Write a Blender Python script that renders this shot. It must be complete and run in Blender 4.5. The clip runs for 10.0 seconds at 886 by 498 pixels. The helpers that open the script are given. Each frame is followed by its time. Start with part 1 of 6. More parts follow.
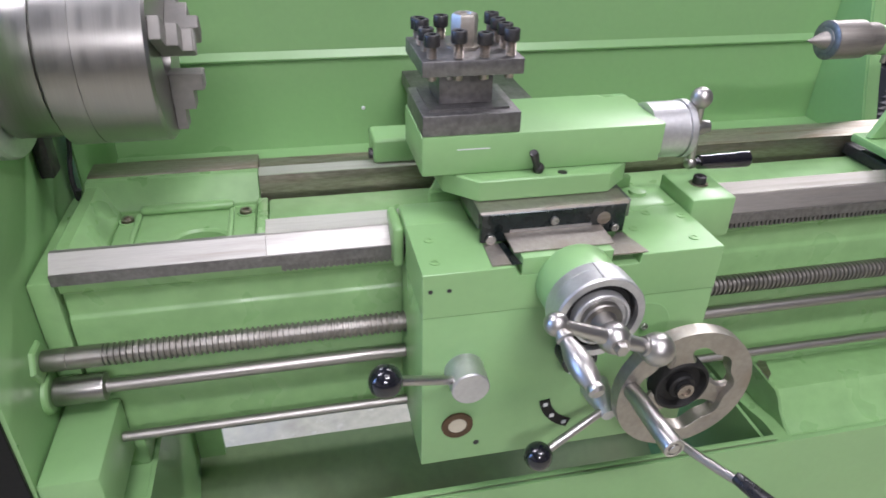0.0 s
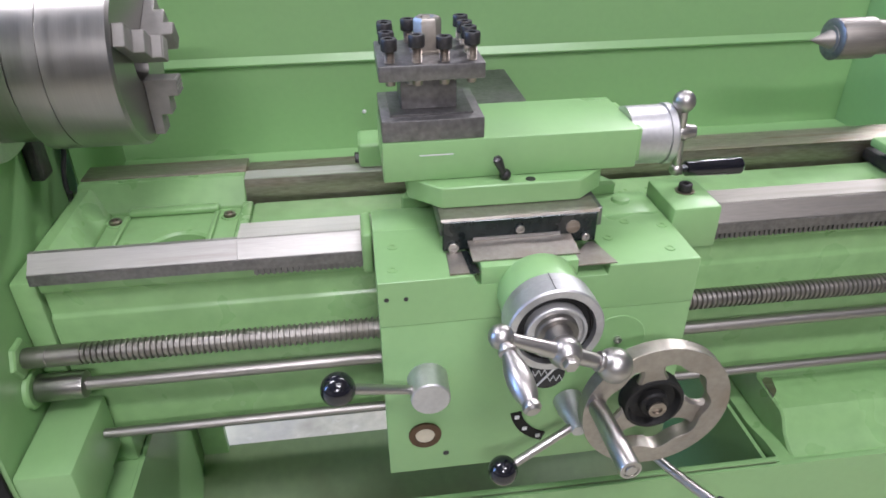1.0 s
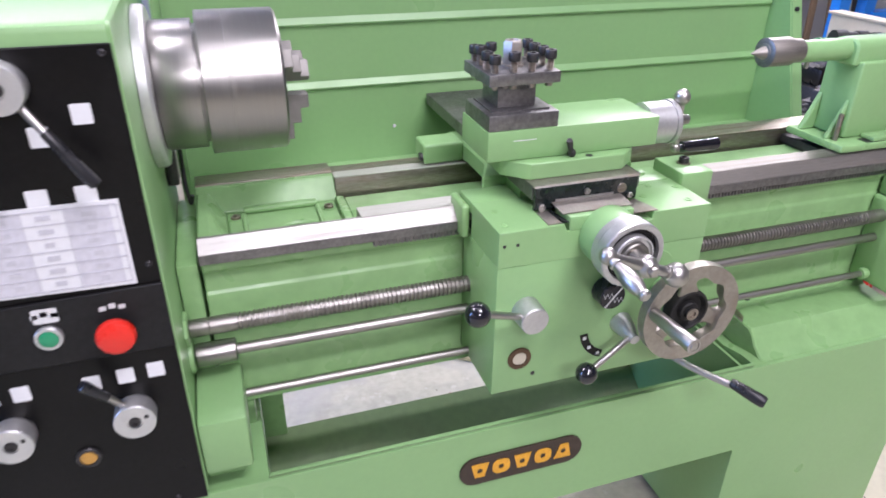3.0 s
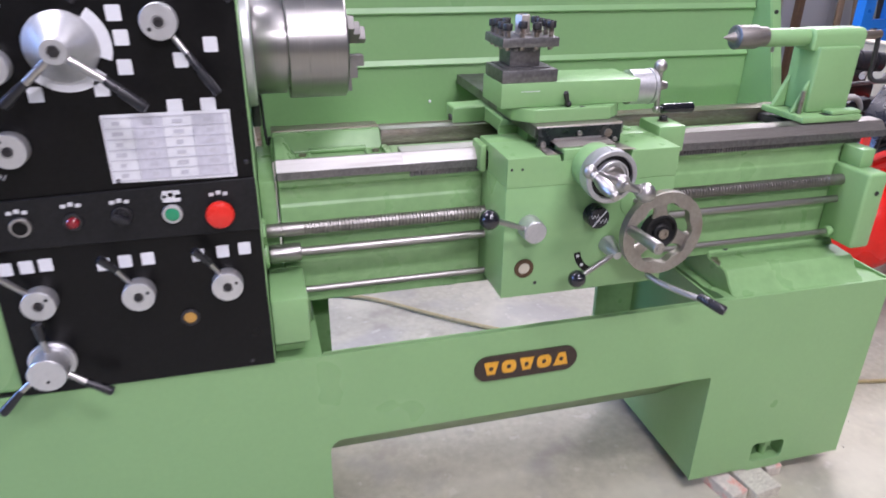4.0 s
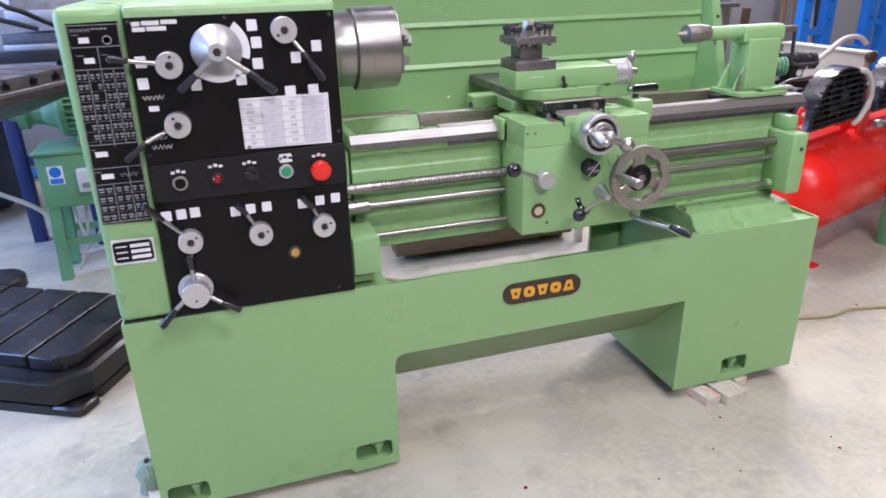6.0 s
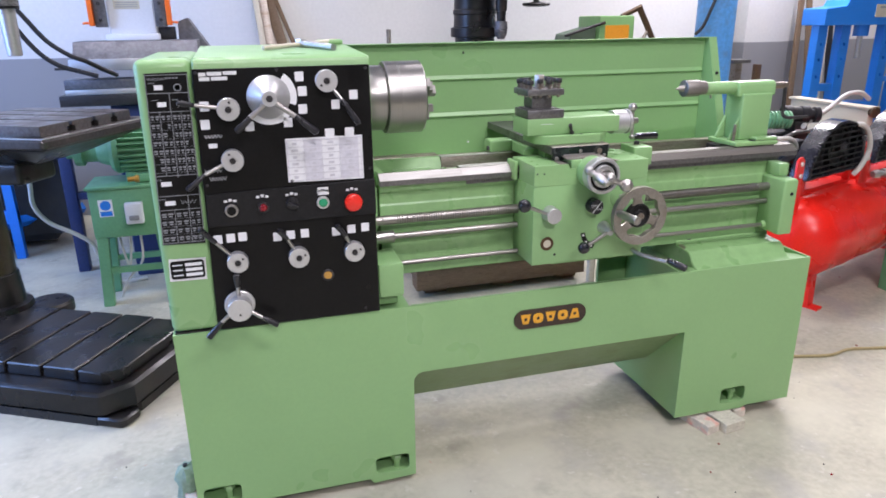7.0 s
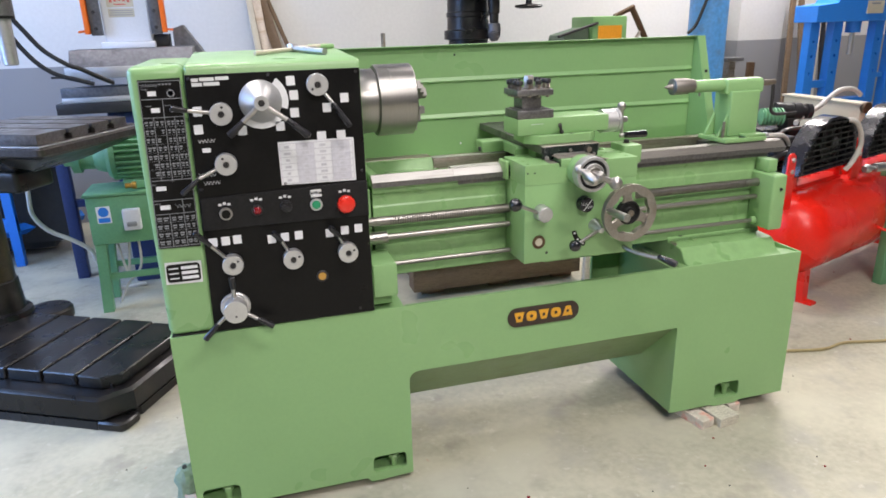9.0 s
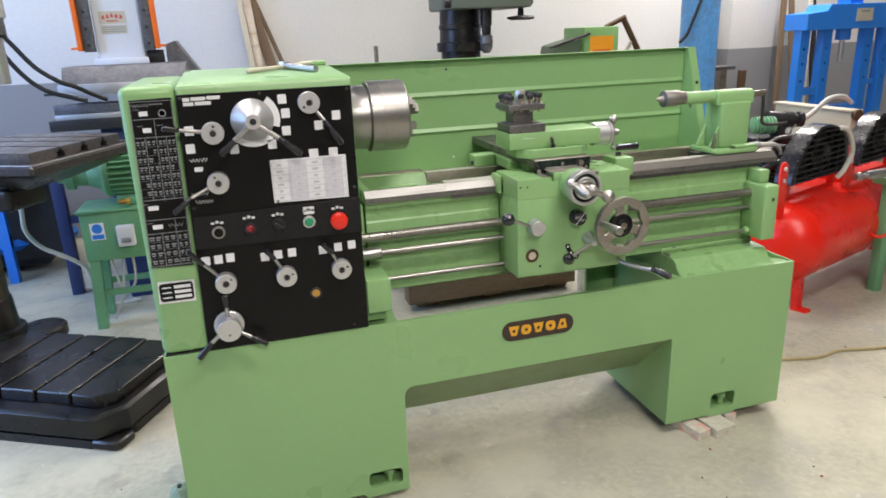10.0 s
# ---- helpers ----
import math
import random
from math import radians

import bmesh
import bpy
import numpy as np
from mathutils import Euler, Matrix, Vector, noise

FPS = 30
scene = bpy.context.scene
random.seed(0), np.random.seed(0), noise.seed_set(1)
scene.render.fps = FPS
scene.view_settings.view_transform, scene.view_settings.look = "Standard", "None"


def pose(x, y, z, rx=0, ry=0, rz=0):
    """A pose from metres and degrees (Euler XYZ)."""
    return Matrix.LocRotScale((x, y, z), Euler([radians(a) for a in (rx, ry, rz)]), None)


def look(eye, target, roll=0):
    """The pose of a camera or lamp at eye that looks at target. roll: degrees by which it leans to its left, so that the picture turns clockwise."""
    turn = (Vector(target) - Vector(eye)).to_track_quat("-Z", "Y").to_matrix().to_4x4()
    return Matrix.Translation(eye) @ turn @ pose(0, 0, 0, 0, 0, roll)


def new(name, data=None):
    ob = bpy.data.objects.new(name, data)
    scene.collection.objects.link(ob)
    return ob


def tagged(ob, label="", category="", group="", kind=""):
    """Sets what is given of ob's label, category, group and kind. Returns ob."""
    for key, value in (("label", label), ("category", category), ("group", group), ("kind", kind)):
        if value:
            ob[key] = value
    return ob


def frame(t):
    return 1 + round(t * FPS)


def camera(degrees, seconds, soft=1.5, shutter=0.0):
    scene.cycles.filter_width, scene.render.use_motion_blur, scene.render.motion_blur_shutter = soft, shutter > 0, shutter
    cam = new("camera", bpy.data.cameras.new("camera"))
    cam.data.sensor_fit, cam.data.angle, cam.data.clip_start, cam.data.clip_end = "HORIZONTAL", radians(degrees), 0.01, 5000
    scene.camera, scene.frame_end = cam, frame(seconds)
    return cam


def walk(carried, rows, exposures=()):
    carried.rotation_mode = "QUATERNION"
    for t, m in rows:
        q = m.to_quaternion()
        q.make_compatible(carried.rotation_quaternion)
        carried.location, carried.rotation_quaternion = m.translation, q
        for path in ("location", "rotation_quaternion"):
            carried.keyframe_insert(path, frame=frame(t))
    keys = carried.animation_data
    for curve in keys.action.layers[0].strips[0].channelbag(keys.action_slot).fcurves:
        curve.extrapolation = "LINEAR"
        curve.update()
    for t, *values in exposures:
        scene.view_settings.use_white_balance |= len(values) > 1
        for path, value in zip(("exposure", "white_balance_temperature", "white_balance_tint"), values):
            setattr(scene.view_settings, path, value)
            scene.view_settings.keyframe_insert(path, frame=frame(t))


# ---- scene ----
cam = camera(66.2, 10.0, 1.7, 0.5)
PATH = [
    (0, (0.017, -0.006, 1.366), (0.4, 1.659, 0.326), 1.5),
    (0.5, (0.099, -0.014, 1.363), (0.363, 1.671, 0.318), -0.4),
    (1, (0.127, -0.009, 1.366), (0.342, 1.686, 0.327), -0.6),
    (1.5, (0.122, -0.002, 1.373), (0.326, 1.699, 0.342), -0.8),
    (2, (0.078, -0.022, 1.386), (0.352, 1.677, 0.366), -0.8),
    (2.5, (-0.086, -0.092, 1.4), (0.425, 1.583, 0.433), 0.6),
    (2.7, (-0.168, -0.131, 1.4), (0.403, 1.523, 0.431), 0.3),
    (3.8, (-0.265, -0.473, 1.375), (0.229, 1.276, 0.538), 1.4),
    (4, (-0.3, -0.541, 1.34), (0.18, 1.207, 0.495), 0.7),
    (4.5, (-0.396, -0.631, 1.354), (0.097, 1.139, 0.564), 0.4),
    (5, (-0.508, -0.733, 1.335), (0.045, 1.021, 0.548), -1.9),
    (5.5, (-0.562, -0.831, 1.334), (0.027, 0.907, 0.539), -1.6),
    (6.8, (-0.601, -1.107, 1.349), (-0.102, 0.712, 0.685), -0.9),
    (7, (-0.627, -1.134, 1.356), (-0.108, 0.688, 0.715), -0.7),
    (7.5, (-0.645, -1.172, 1.359), (-0.141, 0.653, 0.715), -0.8),
    (8, (-0.644, -1.181, 1.36), (-0.127, 0.65, 0.741), -1.2),
    (8.5, (-0.626, -1.165, 1.36), (-0.116, 0.663, 0.73), -1.9),
    (9, (-0.614, -1.164, 1.355), (-0.095, 0.66, 0.722), -1.6),
    (9.5, (-0.615, -1.161, 1.368), (-0.105, 0.676, 0.762), -1.8),
    (10, (-0.604, -1.162, 1.372), (-0.072, 0.667, 0.763), -2.2),
]
walk(cam, [(t, look(eye, target, roll)) for t, eye, target, roll in PATH], [(0, -0.11, 5880, 23), (1, -0.11, 5880, 23), (1.5, 0.0, 5850, 23), (2, 0.01, 5850, 23), (2.5, 0.22, 5850, 26), (4, 0.0, 5740, 31), (4.5, 0.05, 5740, 31), (5.5, 0.06, 5840, 31), (7, 0.0, 5950, 26), (8, 0.0, 6150, 22), (9, -0.05, 6350, 19), (10, -0.15, 6500, 17)])

# ---- light ----
world = bpy.data.worlds.new("workshop_air")
scene.world = world
world.use_nodes = True
world.node_tree.nodes["Background"].inputs["Color"].default_value = (0.75, 0.86, 1.0, 1)
world.node_tree.nodes["Background"].inputs["Strength"].default_value = 0.25


def area_lamp(name, eye, target, sx, sy, power, colour):
    data = bpy.data.lights.new(name, "AREA")
    data.shape, data.size, data.size_y, data.energy, data.color = "RECTANGLE", sx, sy, power, colour
    ob = new(name, data)
    ob.matrix_world = look(eye, target)
    return ob


LAMP_Z = 3.62
for lx, ly, power in ((-1.5, 0.95, 52), (-0.2, -3.4, 165), (0.7, -1.0, 78), (0.5, -0.1, 14), (1.4, 2.1, 42), (-1.2, 3.3, 36), (3.5, 3.45, 172)):
    area_lamp("tube_light", (lx, ly, LAMP_Z), (lx, ly, 0), 1.5, 0.3, power, (1.0, 0.965, 0.88))
area_lamp("daylight", (-4.4, 1.6, 1.9), (0, 1.9, 0.9), 3.0, 2.2, 300, (0.3, 0.54, 1.0))

# ---- materials ----
def mat(name, col, rough=0.5, metal=0.0, var=0.08, scale=6.0, stretch=(1, 1, 1), grain=120.0, bump=0.05, stain=0.1, stain_col=None, coat=0.0, rvar=0.1, spec=0.5):
    m = bpy.data.materials.new(name)
    m.use_nodes = True
    nt = m.node_tree
    n, l = nt.nodes, nt.links
    b = n["Principled BSDF"]
    tc = n.new("ShaderNodeTexCoord")
    mp = n.new("ShaderNodeMapping")
    mp.inputs["Scale"].default_value = stretch
    l.new(tc.outputs["Object"], mp.inputs["Vector"])

    def noise_tex(s, detail, src):
        t = n.new("ShaderNodeTexNoise")
        t.inputs["Scale"].default_value, t.inputs["Detail"].default_value = s, detail
        l.new(src, t.inputs["Vector"])
        return t.outputs["Fac"]

    def ramp(fac, lo, hi, a, c):
        r = n.new("ShaderNodeMapRange")
        r.inputs["From Min"].default_value, r.inputs["From Max"].default_value = lo, hi
        r.inputs["To Min"].default_value, r.inputs["To Max"].default_value = a, c
        l.new(fac, r.inputs["Value"])
        return r.outputs["Result"]

    def mix(fac, a, c):
        x = n.new("ShaderNodeMix")
        x.data_type = "RGBA"
        l.new(fac, x.inputs[0])
        for sock, v in ((6, a), (7, c)):
            if isinstance(v, tuple):
                x.inputs[sock].default_value = (*v, 1)
            else:
                l.new(v, x.inputs[sock])
        return x.outputs[2]

    big = noise_tex(scale, 3, mp.outputs["Vector"])
    fine = noise_tex(grain, 4, mp.outputs["Vector"])
    lo = tuple(max(0, c * (1 - var)) for c in col)
    hi = tuple(min(1, c * (1 + var)) for c in col)
    c1 = mix(ramp(fine, 0.3, 0.7, 0, 1), lo, hi)
    sc = stain_col or tuple(c * 0.72 for c in col)
    c2 = mix(ramp(big, 0.52, 0.75, 0, stain), c1, sc)
    l.new(c2, b.inputs["Base Color"])
    l.new(ramp(big, 0.3, 0.7, max(0.02, rough - rvar), min(1, rough + rvar)), b.inputs["Roughness"])
    b.inputs["Metallic"].default_value = metal
    b.inputs["Specular IOR Level"].default_value = spec
    if coat:
        b.inputs["Coat Weight"].default_value = coat
        b.inputs["Coat Roughness"].default_value = 0.12
    if bump:
        bp = n.new("ShaderNodeBump")
        bp.inputs["Strength"].default_value = bump
        bp.inputs["Distance"].default_value = 0.002
        l.new(fine, bp.inputs["Height"])
        l.new(bp.outputs["Normal"], b.inputs["Normal"])
    return m


GREEN = mat("green_paint", (0.235, 0.42, 0.178), 0.34, 0, 0.018, 3, grain=90, bump=0.02, stain=0.2, stain_col=(0.2, 0.345, 0.15))
GREEN_OLD = mat("green_paint_cast", (0.23, 0.41, 0.17), 0.34, 0, 0.07, 14, grain=45, bump=0.16, stain=0.35, stain_col=(0.165, 0.29, 0.115))
# Trough green: brownish dirt, and the trough's shade mixed into the darker colour.
GREEN_DIRT_SHADE = mat("green_paint_dirt_and_shade", (0.2, 0.29, 0.14), 0.5, 0, 0.06, 5, grain=50, bump=0.06, stain=0.7, stain_col=(0.17, 0.18, 0.1))
GREEN_FAR = mat("green_paint_dull", (0.13, 0.33, 0.17), 0.45, 0, 0.07, 8, stain=0.3)
TURNED = mat("turned_steel", (0.31, 0.3, 0.285), 0.32, 1, 0.045, 2, (50, 1, 1), 14, 0.012, 0.22, (0.34, 0.325, 0.3), rvar=0.05)
GROUND = mat("ground_steel", (0.5, 0.495, 0.49), 0.46, 1, 0.08, 4, (1, 25, 25), 50, 0.04, 0.4, (0.4, 0.385, 0.36), rvar=0.08)
SCREW = mat("screw_steel", (0.3, 0.285, 0.265), 0.44, 1, 0.1, 9, grain=60, bump=0.02, stain=0.5, stain_col=(0.2, 0.175, 0.145))
RODS = mat("rod_steel", (0.38, 0.365, 0.345), 0.42, 1, 0.06, 6, (1, 20, 20), 50, 0.02, 0.5, (0.27, 0.25, 0.22))
# Paler steel for the way tops: reflected light is put into the colour.
WAYTOP = mat("way_steel_painted_sheen", (0.62, 0.6, 0.57), 0.5, 0.75, 0.06, 4, (1, 25, 25), 50, 0.03, 0.4, (0.45, 0.42, 0.37))
WORN = mat("worn_steel", (0.36, 0.32, 0.28), 0.42, 1, 0.2, 7, (1, 6, 6), 60, 0.1, 0.7, (0.2, 0.14, 0.09))
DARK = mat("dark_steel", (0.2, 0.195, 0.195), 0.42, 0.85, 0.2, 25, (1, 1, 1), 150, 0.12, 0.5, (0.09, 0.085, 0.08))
OXIDE = mat("black_oxide", (0.05, 0.048, 0.05), 0.4, 0.6, 0.2, 40, grain=200, bump=0.08, stain=0.4)
OILY = mat("oily_black", (0.02, 0.028, 0.028), 0.22, 0.5, 0.3, 30, grain=120, bump=0.15, stain=0.4, stain_col=(0.1, 0.09, 0.08))
ALU = mat("cast_aluminium", (0.56, 0.56, 0.57), 0.46, 0.9, 0.06, 20, grain=200, bump=0.05, stain=0.2)
SATIN = mat("satin_aluminium", (0.6, 0.6, 0.6), 0.42, 0.75, 0.05, 30, (4, 4, 4), 200, 0.04, 0.15)
CHROME = mat("worn_chrome", (0.45, 0.435, 0.42), 0.36, 1, 0.04, 30, grain=120, bump=0.03, stain=0.5, stain_col=(0.36, 0.33, 0.29), rvar=0.08)
IRON = mat("bare_cast_iron", (0.36, 0.335, 0.3), 0.46, 0.9, 0.1, 18, grain=140, bump=0.1, stain=0.5, stain_col=(0.27, 0.22, 0.16))
HUBBLACK = mat("sooty_black", (0.012, 0.012, 0.012), 0.6, 0, 0.3, 40, grain=150, bump=0.1, stain=0.4, stain_col=(0.03, 0.026, 0.022), spec=0.3)
BALL = mat("black_bakelite", (0.008, 0.008, 0.012), 0.1, 0, 0.1, 20, bump=0.0, stain=0.1, coat=0.5, rvar=0.04)
GRIP = mat("black_grip", (0.014, 0.014, 0.017), 0.3, 0, 0.15, 30, bump=0.05, stain=0.2)
PANEL = mat("black_panel", (0.005, 0.0048, 0.005), 0.36, 0, 0.25, 10, grain=160, bump=0.05, stain=0.3, stain_col=(0.012, 0.011, 0.011), spec=0.2)
STRIP = mat("dark_strip", (0.011, 0.011, 0.012), 0.45, 0.0, 0.25, 10, grain=160, bump=0.05, stain=0.4, stain_col=(0.022, 0.022, 0.022), spec=0.25)
PRINT = mat("white_print", (0.68, 0.69, 0.7), 0.5, 0, 0.08, 60, bump=0, stain=0.3)
GREYPRINT = mat("grey_print", (0.24, 0.25, 0.27), 0.5, 0, 0.08, 60, bump=0, stain=0.3)
CHART = mat("chart_white", (0.76, 0.77, 0.8), 0.35, 0, 0.03, 20, bump=0, stain=0.15)
RED = mat("red_button", (0.75, 0.03, 0.015), 0.3, 0, 0.05, 30, bump=0, stain=0.1)
DIMRED = mat("red_lens", (0.22, 0.01, 0.015), 0.15, 0, 0.1, 30, bump=0, stain=0.1)
GBTN = mat("green_button", (0.02, 0.28, 0.13), 0.3, 0, 0.05, 30, bump=0, stain=0.1)
OILGLASS = mat("oil_sight_glass", (0.5, 0.27, 0.05), 0.15, 0, 0.2, 60, bump=0, stain=0.5, stain_col=(0.2, 0.1, 0.02))
BRASS = mat("brown_brass", (0.1, 0.06, 0.033), 0.45, 0.5, 0.2, 60, bump=0.03, stain=0.4)
LOGO_DK = mat("badge_brown", (0.035, 0.02, 0.014), 0.4, 0, 0.3, 60, bump=0.05, stain=0.4)
LOGO_Y = mat("badge_yellow", (0.72, 0.36, 0.02), 0.45, 0, 0.15, 60, bump=0.03, stain=0.4, stain_col=(0.4, 0.18, 0.02))
WOOD = mat("old_wood", (0.15, 0.1, 0.06), 0.8, 0, 0.3, 7, (3, 30, 30), 25, 0.3, 0.5, (0.06, 0.04, 0.025))
PALEWOOD = mat("pale_wood", (0.58, 0.55, 0.45), 0.75, 0, 0.2, 9, (4, 20, 20), 25, 0.3, 0.4, (0.25, 0.2, 0.15))
REDWOOD = mat("red_stained_wood", (0.6, 0.54, 0.46), 0.75, 0, 0.2, 22, grain=40, bump=0.3, stain=0.9, stain_col=(0.7, 0.1, 0.05))
REDPAINT = mat("red_tank_paint", (0.77, 0.018, 0.007), 0.3, 0, 0.06, 6, bump=0.06, stain=0.2, coat=0.1, spec=0.35)
BLUE = mat("blue_paint", (0.014, 0.19, 0.68), 0.4, 0, 0.08, 8, bump=0.05, stain=0.2)
BLUE_CYL = mat("blue_cylinder_paint", (0.08, 0.28, 0.6), 0.45, 0, 0.15, 12, grain=40, bump=0.1, stain=0.5, stain_col=(0.12, 0.15, 0.2))
DKBLUE = mat("dark_blue_paint", (0.015, 0.03, 0.11), 0.5, 0, 0.15, 8, stain=0.3)
WHITE = mat("white_enamel", (0.66, 0.68, 0.72), 0.4, 0, 0.03, 6, stain=0.15)
CREAM = mat("cream_paint", (0.5, 0.46, 0.36), 0.5, 0, 0.06, 8, stain=0.3)
ORANGE = mat("orange_paint", (0.85, 0.16, 0.015), 0.45, 0, 0.08, 10, stain=0.2)
YELLOWISH = mat("orange_label", (0.85, 0.36, 0.02), 0.5, 0, 0.08, 10, stain=0.2)
BLACKIRON = mat("black_cast_iron", (0.009, 0.0085, 0.009), 0.32, 0.1, 0.25, 7, grain=60, bump=0.3, stain=0.75, stain_col=(0.045, 0.036, 0.028), spec=0.45)
PLATE = mat("scraped_plate", (0.16, 0.16, 0.175), 0.5, 0.7, 0.2, 18, grain=60, bump=0.15, stain=0.6, stain_col=(0.1, 0.1, 0.1))
TABLE = mat("machine_table_steel", (0.085, 0.078, 0.076), 0.36, 0.8, 0.2, 9, grain=90, bump=0.1, stain=0.6, stain_col=(0.06, 0.045, 0.035))
GUARDBLACK = mat("glossy_black_sheet", (0.012, 0.012, 0.018), 0.24, 0, 0.15, 12, bump=0.05, stain=0.2)
TABLETOP = mat("scraped_table_top", (0.17, 0.155, 0.145), 0.33, 0.85, 0.2, 9, grain=90, bump=0.1, stain=0.7, stain_col=(0.09, 0.06, 0.04))
RUBBER = mat("black_rubber", (0.012, 0.012, 0.013), 0.55, 0, 0.2, 20, stain=0.2)
HOSE = mat("pale_hose", (0.55, 0.54, 0.5), 0.5, 0, 0.06, 20, stain=0.2)
CORD = mat("yellow_brown_cord", (0.38, 0.31, 0.15), 0.6, 0, 0.15, 30, stain=0.3)


def floor_material():
    m = mat("concrete", (0.42, 0.4, 0.305), 0.6, 0, 0.1, 1.6, grain=45, bump=0.12, stain=0.6, stain_col=(0.31, 0.285, 0.235))
    nt = m.node_tree
    n, l = nt.nodes, nt.links
    b = n["Principled BSDF"]
    src = b.inputs["Base Color"].links[0].from_socket
    tc = n.new("ShaderNodeTexCoord")
    for scl, lo, hi, amt, col in ((9.0, 0.56, 0.7, 0.6, (0.27, 0.245, 0.2)), (2.2, 0.5, 0.66, 0.9, (0.53, 0.51, 0.395)), (3.7, 0.55, 0.68, 0.6, (0.33, 0.315, 0.29)), (28.0, 0.64, 0.72, 0.5, (0.58, 0.56, 0.48)), (16.0, 0.755, 0.79, 0.7, (0.5, 0.16, 0.12))):
        t = n.new("ShaderNodeTexNoise")
        t.inputs["Scale"].default_value, t.inputs["Detail"].default_value = scl, 6
        l.new(tc.outputs["Object"], t.inputs["Vector"])
        r = n.new("ShaderNodeMapRange")
        r.inputs["From Min"].default_value, r.inputs["From Max"].default_value, r.inputs["To Max"].default_value = lo, hi, amt
        l.new(t.outputs["Fac"], r.inputs["Value"])
        x = n.new("ShaderNodeMix")
        x.data_type = "RGBA"
        l.new(r.outputs["Result"], x.inputs[0])
        l.new(src, x.inputs[6])
        x.inputs[7].default_value = (*col, 1)
        src = x.outputs[2]
    l.new(src, b.inputs["Base Color"])
    return m


def wall_material(dado):
    m = mat("two_tone_wall_paint", (0.66, 0.655, 0.64), 0.7, 0, 0.03, 1.2, grain=40, bump=0.1, stain=0.15)
    nt = m.node_tree
    n, l = nt.nodes, nt.links
    b = n["Principled BSDF"]
    src = b.inputs["Base Color"].links[0].from_socket
    g = n.new("ShaderNodeNewGeometry")
    s = n.new("ShaderNodeSeparateXYZ")
    l.new(g.outputs["Position"], s.inputs[0])
    lt = n.new("ShaderNodeMath")
    lt.operation = "LESS_THAN"
    lt.inputs[1].default_value = dado
    l.new(s.outputs["Z"], lt.inputs[0])
    x = n.new("ShaderNodeMix")
    x.data_type = "RGBA"
    l.new(lt.outputs[0], x.inputs[0])
    l.new(src, x.inputs[6])
    x.inputs[7].default_value = (0.27, 0.27, 0.28, 1)
    l.new(x.outputs[2], b.inputs["Base Color"])
    return m


CONCRETE = floor_material()
WALL = wall_material(1.13)

# ---- mesh helpers ----
PLACES = {}


def thing(name, at, label, category, group="", rz=0.0):
    ob = new(name)
    ob.empty_display_size = 0.1
    ob.matrix_basis = pose(*at, 0, 0, rz)
    PLACES[ob] = ob.matrix_basis.copy()
    return tagged(ob, label, category, group)


def finish(bm, name, material):
    me = bpy.data.meshes.new(name)
    bmesh.ops.recalc_face_normals(bm, faces=bm.faces[:])
    bm.to_mesh(me)
    bm.free()
    me.materials.append(material)
    for p in me.polygons:
        p.use_smooth = True
    me.set_sharp_from_angle(angle=radians(32))
    return me


def part(name, bm, material, parent, label="", m=None):
    """One mesh under a thing or part. The bmesh is in world metres, or in the frame m."""
    if m is not None:
        bm.transform(m)
    me = finish(bm, name, material)
    co = np.array([v.co for v in me.vertices])
    c = Vector((co.min(0) + co.max(0)) / 2)
    me.transform(Matrix.Translation(-c))
    ob = new(name, me)
    ob.matrix_basis = Matrix.Translation(c)
    if parent is not None:
        ob.parent = parent
        ob.matrix_parent_inverse = PLACES[parent].inverted()
    PLACES[ob] = Matrix.Translation(c)
    if label:
        ob["label"] = label
    return ob


def single(name, bm, material, label, category, group="", kind="", m=None):
    return tagged(part(name, bm, material, None, "", m), label, category, group, kind)


def bevelled(bm, w, seg=2, angle=30):
    edges = [e for e in bm.edges if len(e.link_faces) == 2 and e.calc_face_angle(0) > radians(angle)]
    if edges and w > 0:
        bmesh.ops.bevel(bm, geom=edges, offset=w, segments=seg, affect="EDGES", profile=0.5, clamp_overlap=True)
    return bm


def box(x0, x1, y0, y1, z0, z1, bev=0.0, bm=None, seg=2):
    b = bmesh.new()
    bmesh.ops.create_cube(b, size=1)
    for v in b.verts:
        v.co = Vector((x0 + (v.co.x + 0.5) * (x1 - x0), y0 + (v.co.y + 0.5) * (y1 - y0), z0 + (v.co.z + 0.5) * (z1 - z0)))
    bevelled(b, bev, seg)
    return join(bm, b)


def join(bm, b):
    if bm is None:
        return b
    me = bpy.data.meshes.new("tmp")
    b.to_mesh(me)
    b.free()
    bm.from_mesh(me)
    bpy.data.meshes.remove(me)
    return bm


def frame_for(axis):
    return Vector(axis).normalized().to_track_quat("Z", "Y").to_matrix().to_4x4()


def rev(origin, axis, profile, seg=32, bm=None, turn=0.0):
    """A turned body: profile of (distance along the axis, radius)."""
    b = bmesh.new()
    rings = []
    for s, r in profile:
        if r <= 1e-6:
            rings.append([b.verts.new((0, 0, s))])
        else:
            rings.append([b.verts.new((r * math.cos(turn + 2 * math.pi * i / seg), r * math.sin(turn + 2 * math.pi * i / seg), s)) for i in range(seg)])
    for a, c in zip(rings, rings[1:]):
        for i in range(seg):
            j = (i + 1) % seg
            f = [a[i % len(a)], a[j % len(a)], c[j % len(c)], c[i % len(c)]]
            u = []
            for v in f:
                if v not in u:
                    u.append(v)
            if len(u) > 2:
                b.faces.new(u)
    for ring in (rings[0], rings[-1]):
        if len(ring) > 2:
            b.faces.new(ring)
    b.transform(Matrix.Translation(origin) @ frame_for(axis))
    return join(bm, b)


